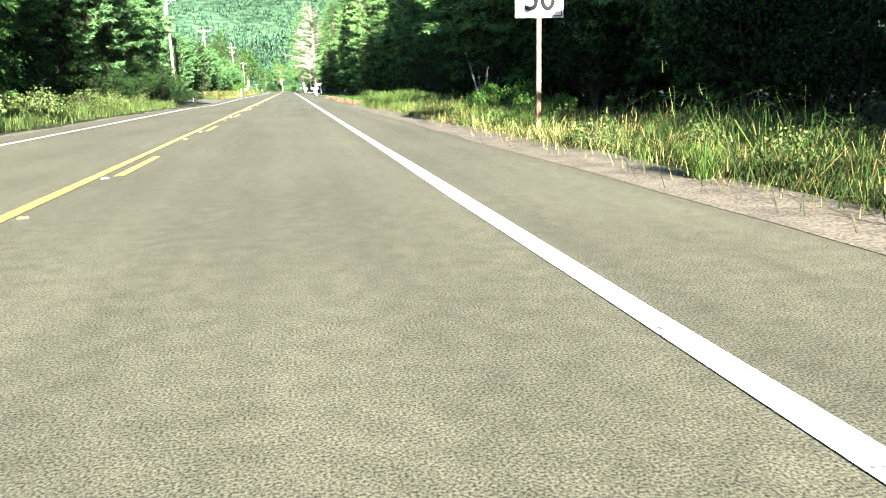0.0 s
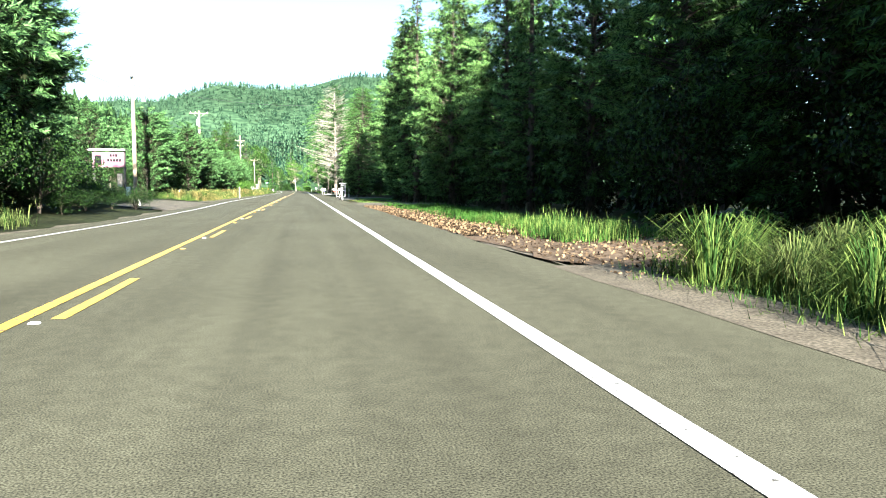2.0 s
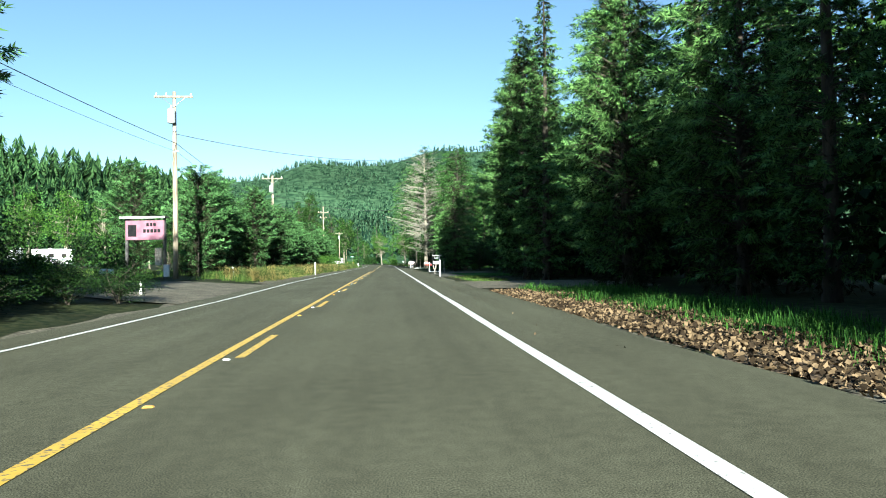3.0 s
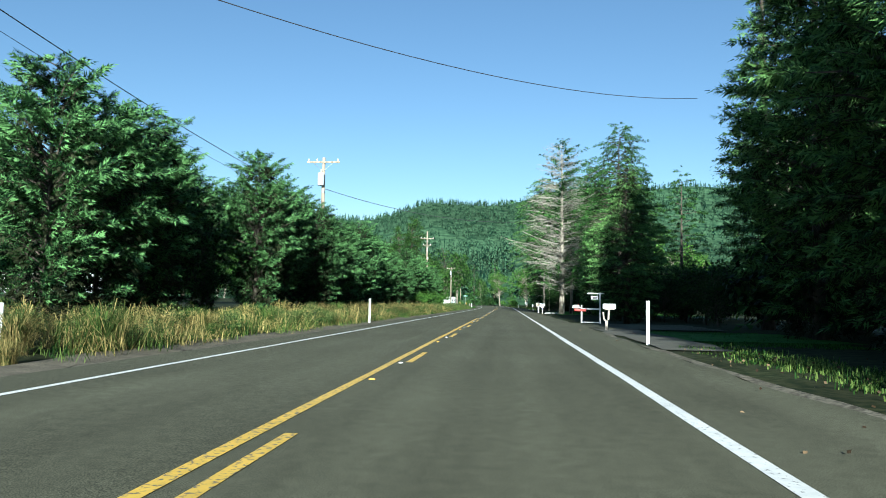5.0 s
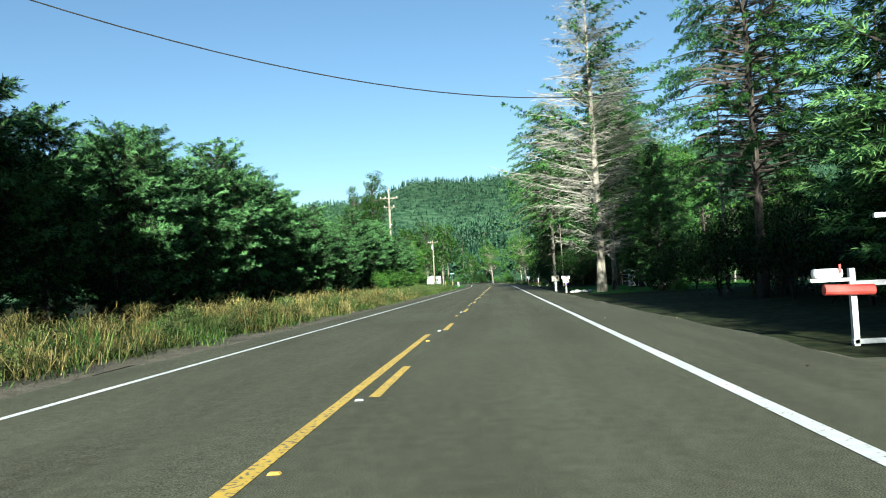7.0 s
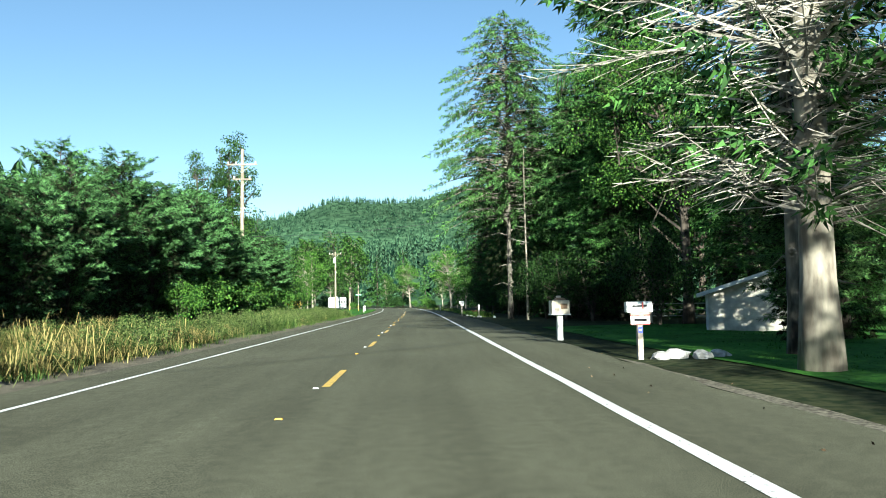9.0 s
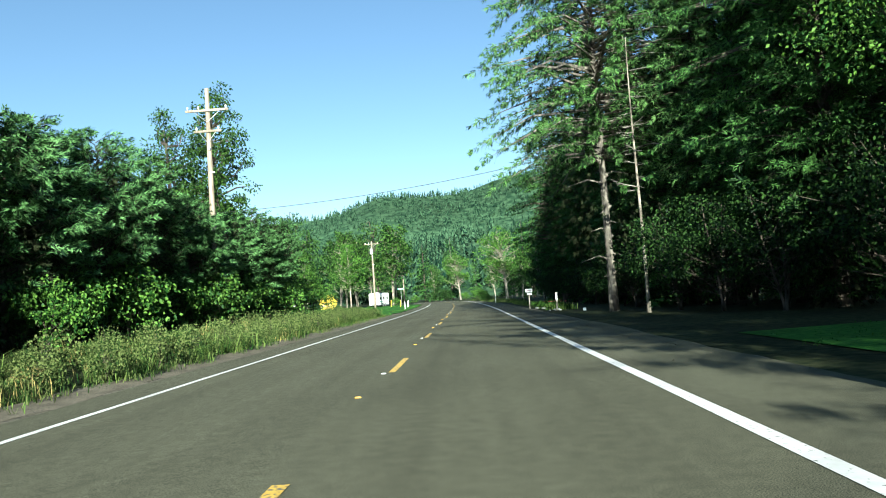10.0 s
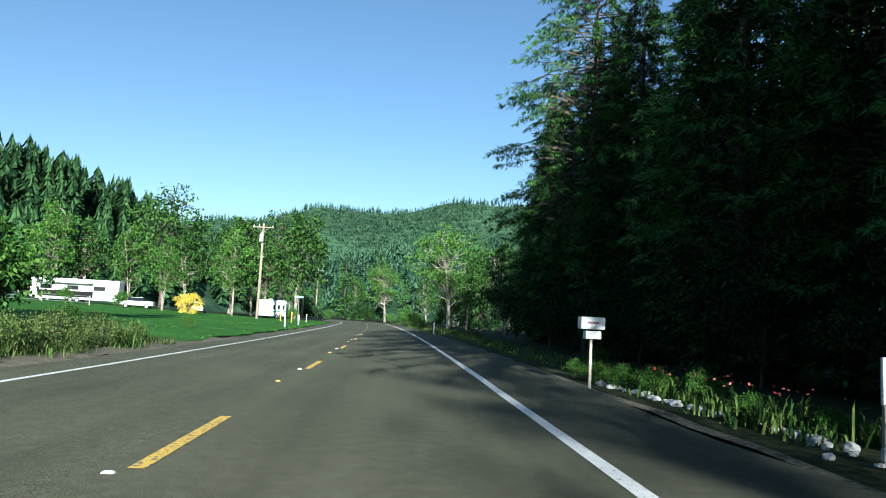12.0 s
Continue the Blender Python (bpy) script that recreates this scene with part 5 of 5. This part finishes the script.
def mailbox(x, y, spin=0, body="white_plastic", post="old_wood", h=0.92, label="white mailbox on a timber post", forked=False):
    z = terrain(x, y)
    ob = thing("mailbox", Matrix.Translation((x, y, z)) @ pose(0, 0, 0, 0, 0, spin), label, "mailbox", "roadside mailboxes")
    if forked:
        part("post", box((0.10, 0.10, 0.6), (-0.12, 0, 0.15), 0.008), M[post], ob)
        part("fork", tube([(-0.12, 0, 0.40), (-0.03, 0, 0.50), (0.0, 0, h)], [0.045, 0.042, 0.04], 8), M[post], ob)
        part("fork", tube([(-0.12, 0, 0.40), (-0.22, 0, 0.52), (-0.26, 0, 0.82)], [0.045, 0.04, 0.032], 8), M[post], ob)
    else:
        part("post", box((0.11, 0.11, h + 0.3), (0, 0, h / 2 - 0.15), 0.008), M[post], ob)
    part("arm", box((0.42, 0.10, 0.05), (0.02, 0, h + 0.0), 0.006), M[post], ob)
    bm = bmesh.new()
    prof = [(-0.085, 0.0), (0.085, 0.0), (0.085, 0.13)] + [(0.085 * math.cos(a), 0.13 + 0.085 * math.sin(a)) for a in (math.pi * k / 8 for k in range(1, 8))] + [(-0.085, 0.13)]
    ends = []
    for sx in (-0.26, 0.26):
        ends.append([bm.verts.new((sx, q[0], h + 0.025 + q[1])) for q in prof])
    n = len(prof)
    for k in range(n):
        bm.faces.new((ends[0][k], ends[0][(k + 1) % n], ends[1][(k + 1) % n], ends[1][k]))
    bm.faces.new(list(reversed(ends[0])))
    bm.faces.new(ends[1])
    shell = part("box", bm, M[body], ob, "rounded sheet-metal box")
    part("door", box((0.012, 0.155, 0.19), (-0.268, 0, h + 0.13), 0.004), M[body], shell)
    part("flag", box((0.03, 0.012, 0.14), (0.05, -0.095, h + 0.16), 0.003), M["red"], shell, "small red flag")
    return ob


fork = mailbox(6.27, 115.5, 4, h=0.94, label="white rounded mailbox on a weathered forked timber post", forked=True)
mb = mailbox(5.95, 167.2, 2, h=0.93, label="white mailbox on a pale post with a red-edged plate below")
part("plate", box((0.40, 0.02, 0.17), (0, -0.07, 0.80), 0.004), M["white"], mb, "white plate with red rim")
for cz in (0.71, 0.89):
    part("rim", box((0.40, 0.024, 0.02), (0, -0.071, cz)), M["red"], mb)
part("lettering", box((0.26, 0.006, 0.05), (0, -0.083, 0.80)), M["black"], mb)
part("lettering", box((0.30, 0.006, 0.03), (-0.02, -0.095, 1.08)), M["black"], mb)
part("tag", box((0.09, 0.012, 0.13), (0, -0.062, 0.60), 0.003), M["blue"], mb, "blue tag")
part("lettering", box((0.06, 0.006, 0.03), (0, -0.07, 0.60)), M["white"], mb)


def carved_mailbox(x, y):
    z = terrain(x, y)
    ob = thing("mailbox", Matrix.Translation((x, y, z)) @ pose(0, 0, 0, 0, 0, 3), "cream wooden mailbox with brown painted scene on a thick white post", "mailbox", "roadside mailboxes")
    part("post", box((0.17, 0.17, 1.0), (0, 0, 0.4), 0.012), M["white"], ob)
    shell = part("box", box((0.56, 0.42, 0.42), (0, 0, 1.02), 0.02), M["cream"], ob)
    part("roof", box((0.40, 0.36, 0.10), (0.02, 0, 1.26), 0.02, taper=0.6), M["brown"], ob, "small brown roof")
    part("finial", box((0.14, 0.12, 0.10), (-0.02, 0, 1.33), 0.03), M["old_wood"], ob)
    part("painted_patch", box((0.22, 0.012, 0.16), (0.10, -0.213, 1.05), 0.004), M["brown"], shell)
    part("painted_patch", box((0.14, 0.012, 0.10), (-0.12, -0.213, 0.95), 0.004), M["old_wood"], shell)
    part("base_plate", box((0.62, 0.46, 0.03), (0, 0, 0.80), 0.006), M["white"], ob)
    return ob


carved_mailbox(5.85, 175.0)


def mail_stand(x, y):
    """A white timber frame that carries a hanging board and two boxes."""
    z = -0.05
    ob = thing("mail_stand", Matrix.Translation((x, y, z)), "white painted timber stand with a hanging board and arms", "mailbox stand", "roadside mailboxes")
    part("post", box((0.08, 0.08, 1.15), (0, 0, 0.5), 0.008), M["white"], ob)
    part("tall_post", box((0.085, 0.085, 1.95), (1.1, 0, 0.88), 0.008), M["white"], ob)
    part("rail", box((1.2, 0.05, 0.075), (0.55, -0.02, 0.86), 0.006), M["white"], ob)
    part("sill", box((1.2, 0.08, 0.07), (0.55, 0, 0.05), 0.008), M["white"], ob)
    part("gallows_arm", box((1.0, 0.06, 0.07), (0.85, -0.02, 1.80), 0.006), M["white"], ob)
    board = part("hanging_board", box((0.42, 0.025, 0.20), (0.78, -0.02, 1.53), 0.005), M["white"], ob)
    part("lettering", box((0.30, 0.006, 0.04), (0.78, -0.036, 1.56)), M["black"], board)
    part("lettering", box((0.24, 0.006, 0.03), (0.78, -0.036, 1.49)), M["black"], board)
    for dx in (0.62, 0.94):
        part("hanger", tube([(dx, -0.02, 1.62), (dx, -0.02, 1.77)], [0.006, 0.006], 5), M["galv"], ob)
    return ob


stand = mail_stand(6.38, 128.1)
part("box_arm", box((0.60, 0.07, 0.05), (-0.28, -0.02, 0.92), 0.005), M["white"], stand)
letter_box = part("letter_box", box((0.40, 0.16, 0.14), (-0.34, -0.02, 1.015), 0.05), M["white_plastic"], stand, "small rounded white letter box")
part("flag", box((0.03, 0.012, 0.12), (-0.2, -0.115, 1.08), 0.003), M["red"], letter_box)
tagged(part("newspaper_tube", tube([(5.95, 128.0, 0.74), (6.62, 128.0, 0.72)], [0.075, 0.075], 12), M["red"], None), "red newspaper tube on the white stand", "newspaper tube")
tagged(part("steel_stake", box((0.05, 0.04, 1.35), (8.0, 128.4, 0.45), 0.004), M["galv"], None), "thin grey-green steel stake behind the stand", "stake")


def box_sign(x, y):
    z = terrain(x, y)
    ob = thing("mailbox", Matrix.Translation((x, y, z)) @ pose(0, 0, 0, 0, 0, 0), "pale pink-white mailbox above a small box on a thin post", "mailbox", "roadside mailboxes")
    part("post", box((0.05, 0.05, 1.25), (0, 0, 0.5), 0.005), M["old_wood"], ob)
    part("box", box((0.46, 0.30, 0.23), (0, 0, 1.28), 0.03), M["white_plastic"], ob)
    part("small_box", box((0.30, 0.20, 0.15), (0.02, 0, 1.06), 0.015), M["white"], ob)
    part("lettering", box((0.22, 0.006, 0.04), (0.0, -0.153, 1.29)), M["pink"], ob)
    return ob


box_sign(5.52, 219.1)


def striped_post(x, y):
    z = terrain(x, y)
    ob = thing("marker_post", Matrix.Translation((x, y, z)), "white plastic roadside marker post with broad top", "marker post", "roadside markers")
    part("post", box((0.085, 0.045, 1.0), (0, 0, 0.35), 0.006), M["old_wood"], ob)
    part("sleeve", box((0.11, 0.05, 0.45), (0, -0.005, 0.80), 0.012), M["white_plastic"], ob, "broad white sleeve")
    part("collar", box((0.10, 0.06, 0.12), (0, 0, 0.12), 0.01), M["rock"], ob)
    return ob


striped_post(6.5, 212.2)
tag_post = thing("ground_marker", Matrix.Translation((7.2, 206.8, terrain(7.2, 206.8))), "small pale tag on a short stake in the shade", "marker")
part("tag", box((0.16, 0.012, 0.15), (0, -0.02, 0.10), 0.004), M["white_plastic"], tag_post)
part("stake", box((0.025, 0.02, 0.34), (0, 0, 0.0), 0.003), M["old_wood"], tag_post)


def rock(rng, x, y, s):
    bm = bmesh.new()
    bmesh.ops.create_icosphere(bm, subdivisions=2, radius=1)
    o = Vector(rng.uniform(-50, 50, 3))
    sc = Vector((rng.uniform(0.8, 1.4), rng.uniform(0.7, 1.1), rng.uniform(0.5, 0.8)))
    for v in bm.verts:
        k = 1 + 0.45 * noise.noise(v.co * 1.3 + o) + 0.15 * noise.noise(v.co * 4 + o)
        v.co = Vector((v.co.x * sc.x, v.co.y * sc.y, v.co.z * sc.z)) * k * s
    ob = part("border_rock", bm, M["rock"], None)
    ob.location = (x, y, max(terrain(x, y), -0.06) + s * 0.25)
    ob.rotation_euler = (0, 0, rng.uniform(0, 6))
    return tagged(ob, "rough whitish rock edging the flower bed", "rock", "border rocks")


rr = np.random.RandomState(71)
for k in range(34):
    u = k / 33
    rock(rr, 6.12 + 0.55 * u + rr.uniform(-0.08, 0.08), 220.3 - 7.2 * u + rr.uniform(-0.1, 0.1), rr.uniform(0.05, 0.11))
for k in range(6):
    rock(rr, 6.35 + rr.uniform(-0.25, 0.35), 213.4 - 0.30 * k, rr.uniform(0.04, 0.09))
for x, y, s in ((6.35, 167.1, 0.2), (6.75, 167.3, 0.24), (7.15, 167.0, 0.18), (7.6, 167.2, 0.2)):
    rock(rr, x, y, s)
rock(rr, 7.1, 41.0, 0.22), rock(rr, 6.75, 40.4, 0.12)
for x, y, s in ((6.5, 218.4, 0.42), (6.9, 217.2, 0.42), (6.9, 215.6, 0.30), (7.2, 214.2, 0.28), (6.15, 220.8, 0.36), (6.0, 222.2, 0.34), (6.3, 219.6, 0.38), (7.4, 218.6, 0.42)):
    copy_thing(T["shrub"], Matrix.LocRotScale((x, y, terrain(x, y) - 0.05), Euler((0, 0, x * 9)), (s, s, s)))
grass("bed_leaves", 72, 6.2, 7.8, 213.2, 220.8, 1800, 0.42, "green_grass", "strappy green leaves in the flower bed", category="garden plants", lean=0.7, width=0.018)
litter("red_flowers", 73, 6.3, 7.4, 214.0, 218.8, 40, 0.06, "flower", "loose red and pink blooms above green leaves").location.z = 0.42

# ---------------------------------------------------------------- shed, fence and far vehicles


def shed(x, y):
    z = terrain(x, y)
    ob = thing("shed", Matrix.Translation((x, y, z)) @ pose(0, 0, 0, 0, 0, -36), "low pale shed with a sloping dark roof and white corner boards", "shed")
    wall = bmesh.new()
    low, high, wide, deep = 1.35, 2.3, 3.0, 3.4
    front = [wall.verts.new(p) for p in ((0, 0, -0.1), (wide, 0, -0.1), (wide, 0, high), (0, 0, low))]
    back = [wall.verts.new((v.co.x, deep, v.co.z)) for v in front]
    wall.faces.new(front)
    wall.faces.new(list(reversed(back)))
    for k in range(4):
        wall.faces.new((front[k], back[k], back[(k + 1) % 4], front[(k + 1) % 4]))
    bmesh.ops.recalc_face_normals(wall, faces=wall.faces[:])
    part("wall", wall, M["stucco"], ob)
    tilt = -math.degrees(math.atan2(high - low, wide))
    part("roof", box((3.7, 4.0, 0.10), (1.5, 1.7, 1.90), 0.01, pose(0, 0, 0, 0, tilt, 0)), M["roof"], ob)
    part("fascia", box((3.7, 0.03, 0.14), (1.5, -0.32, 1.88), 0.004, pose(0, 0, 0, 0, tilt, 0)), M["white"], ob)
    for cx, h in ((0.03, low), (wide - 0.05, high)):
        part("corner_board", box((0.09, 0.03, h), (cx, -0.018, h / 2), 0.004), M["white"], ob)
    for k in range(1, 7):
        part("siding_board", box((wide - 0.2, 0.014, 0.16), (wide / 2, -0.008, 0.2 * k - 0.05), 0.003), M["stucco"], ob)
    return ob


shed(12.3, 179.5)


def fence(x0, y0, x1, y1, n, h, label):
    ob = thing("fence", Matrix(), label, "fence")
    for k in range(n):
        x, y = x0 + (x1 - x0) * k / (n - 1), y0 + (y1 - y0) * k / (n - 1)
        part("post", box((0.09, 0.09, h + 0.2), (x, y, terrain(x, y) + h / 2 - 0.1), 0.006), M["old_wood"], ob)
    for z in (0.35, h * 0.62, h - 0.08):
        part("rail", tube([(x0, y0, terrain(x0, y0) + z), (x1, y1, terrain(x1, y1) + z)], [0.025, 0.025], 6), M["galv"], ob)
    return ob


fence(13.4, 189.4, 19.2, 188.8, 4, 1.05, "low weathered post-and-rail fence under the trees")
fence(-60, 300, -36, 298, 9, 1.2, "thin wire fence beside the lawn")


def wheel(ob, x, y, r, w=0.22):
    t = part("tyre", tube([(x, y - w / 2, r), (x, y - w * 0.35, r), (x, y + w * 0.35, r), (x, y + w / 2, r)], [r * 0.86, r, r, r * 0.86], 18), M["rubber"], ob)
    part("rim", tube([(x, y - w / 2 - 0.012, r), (x, y + w / 2 + 0.012, r)], [r * 0.55, r * 0.55], 14), M["galv"], t)


def trailer(x, y, spin, length, h, label, cab=False):
    z = terrain(x, y)
    ob = thing("travel_trailer", Matrix.Translation((x, y, z)) @ pose(0, 0, 0, 0, 0, spin), label, "trailer", "parked trailers")
    body = box((length, 2.4, h - 0.55), (0, 0, 0.55 + (h - 0.55) / 2), 0.22)
    shell = part("body", body, M["white"], ob)
    part("skirt", box((length * 0.96, 2.3, 0.25), (0, 0, 0.5), 0.03), M["grey"], ob)
    for k in range(3):
        cx = -length * 0.32 + k * length * 0.3
        w = part("window", box((length * 0.13, 0.03, 0.6), (cx, -1.205, h * 0.62), 0.02), M["glass"], shell)
        part("frame", box((length * 0.145, 0.02, 0.68), (cx, -1.198, h * 0.62), 0.01), M["grey"], w)
    part("door", box((0.7, 0.03, 1.75), (length * 0.18, -1.205, 1.5), 0.01), M["white_plastic"], shell)
    part("stripe", box((length * 0.9, 0.012, 0.12), (0, -1.204, h * 0.40)), M["teal"], shell)
    part("vent", box((0.4, 0.4, 0.16), (-0.5, 0, h + 0.06), 0.03), M["white_plastic"], shell)
    for sx in (-0.45, 0.45):
        wheel(ob, sx, -1.08, 0.36), wheel(ob, sx, 1.08, 0.36)
    part("tow_bar", tube([(length / 2, 0, 0.5), (length / 2 + 0.9, 0, 0.5)], [0.05, 0.05], 6), M["black"], ob)
    return ob


motorhome = trailer(-43.5, 312, 2, 12.0, 3.3, "long white motorhome, lower windows and shade painted dark, parked behind the lawn")
# black strip painted in place of the lower windows and shadow
part("shade_strip", box((7.5, 0.02, 0.85), (-1.2, -1.212, 1.15), 0.005), M["black"], motorhome, "flat dark strip for lower windows and shade")
part("awning", box((7.0, 0.9, 0.06), (-1.0, -1.6, 2.75), 0.01, pose(0, 0, 0, 12, 0, 0)), M["grey"], motorhome, "grey folded-out awning")
trailer(-16.0, 312, 62, 3.6, 2.7, "small white trailer parked beside the trees")
trailer(-74, 172, 5, 9.0, 3.0, "white travel trailer parked across the meadow")
trailer(-60.5, 171, -4, 6.8, 3.1, "white travel trailer parked across the meadow")
trailer(-51.5, 170, 12, 6.0, 2.8, "white travel trailer parked across the meadow")
trailer(-86, 175, 0, 7.5, 3.0, "white travel trailer parked across the meadow")


def car(x, y, spin, paint, label):
    z = terrain(x, y)
    ob = thing("parked_car", Matrix.Translation((x, y, z)) @ pose(0, 0, 0, 0, 0, spin), label, "car", "parked cars")
    body = part("body", box((4.4, 1.75, 0.62), (0, 0, 0.66), 0.14), M[paint], ob)
    part("cabin", box((2.3, 1.55, 0.55), (-0.15, 0, 1.2), 0.12, taper=0.8), M["glass"], ob)
    part("roof", box((1.75, 1.22, 0.05), (-0.15, 0, 1.48), 0.02), M[paint], ob)
    for sx in (-1.35, 1.35):
        wheel(ob, sx, -0.8, 0.32, 0.2), wheel(ob, sx, 0.8, 0.32, 0.2)
    for sy in (-0.62, 0.62):
        part("headlight", box((0.05, 0.3, 0.14), (2.19, sy, 0.75), 0.02), M["white_plastic"], body)
    return ob


car(-34.0, 309, 8, "white", "white car parked beside the motorhome")
car(-26.5, 312, 100, "grey", "grey car parked under the birches")


def street_sign(x, y):
    ob = thing("street_sign", Matrix.Translation((x, y, terrain(x, y))), "green street-name blade on a thin steel post", "street sign")
    part("post", tube([(0, 0, -0.2), (0, 0, 3.1)], [0.03, 0.03], 8), M["galv"], ob)
    b = part("blade", box((1.15, 0.012, 0.24), (0, -0.03, 3.0), 0.003), M["teal"], ob)
    part("lettering", box((0.8, 0.004, 0.08), (0, -0.039, 3.0)), M["white"], b)
    return ob


street_sign(-10.0, 294.7)


def round_post(x, y, h, label, colour="amber"):
    ob = thing("marker_post", Matrix.Translation((x, y, terrain(x, y))), label, "marker post", "roadside markers")
    part("post", tube([(0, 0, -0.2), (0, 0, h)], [0.06, 0.055], 10), M[colour], ob)
    part("cap", tube([(0, 0, h), (0, 0, h + 0.04)], [0.065, 0.03], 10), M["white"], ob)


round_post(-9.2, 284, 1.1, "yellow marker post at the lane mouth")
round_post(-11.3, 290, 1.1, "yellow marker post at the lane mouth")
round_post(-8.6, 292, 1.0, "pale wooden post at the lane mouth", "old_wood")


def field_mailbox(x, y):
    return mailbox(x, y, 0, "grey", "roof", 0.55, "grey mailbox at the gravel driveway")


field_mailbox(-9.6, 80.0)
delineator(-6.95, 76.0, 0.5)


def dead_bush(x, y):
    rng = np.random.RandomState(81)
    ob = thing("bare_branches", Matrix.Translation((x, y, terrain(x, y))), "bare whitish forked branches standing in the weeds", "dead shrub")
    for k in range(6):
        a = rng.uniform(0, 6.28)
        d = Vector((math.cos(a) * rng.uniform(0.2, 0.6), math.sin(a) * 0.3, 1.0))
        p0, h = Vector((0, 0, 0)), rng.uniform(1.2, 2.1)
        part("branch", tube([p0, d * h * 0.5 + Vector((0.05, 0, 0)), d * h], [0.025, 0.016, 0.006], 6), M["twig"], ob)
    return ob


dead_bush(8.6, 25.6)
for x, y, s in ((8.5, 24.2, 0.75), (8.7, 21.0, 0.8), (8.4, 17.5, 0.55), (9.5, 29.5, 0.6), (-9.3, 30, 0.5), (-9.2, 52, 0.6), (12.8, 140.5, 0.7), (10.2, 153.5, 0.5), (-9.6, 232, 0.6), (-8.6, 243, 0.5), (7.6, 226, 0.5)):
    copy_thing(T["shrub"], Matrix.LocRotScale((x, y, terrain(x, y) - 0.05), Euler((0, 0, x * 9)), (s, s, s)))
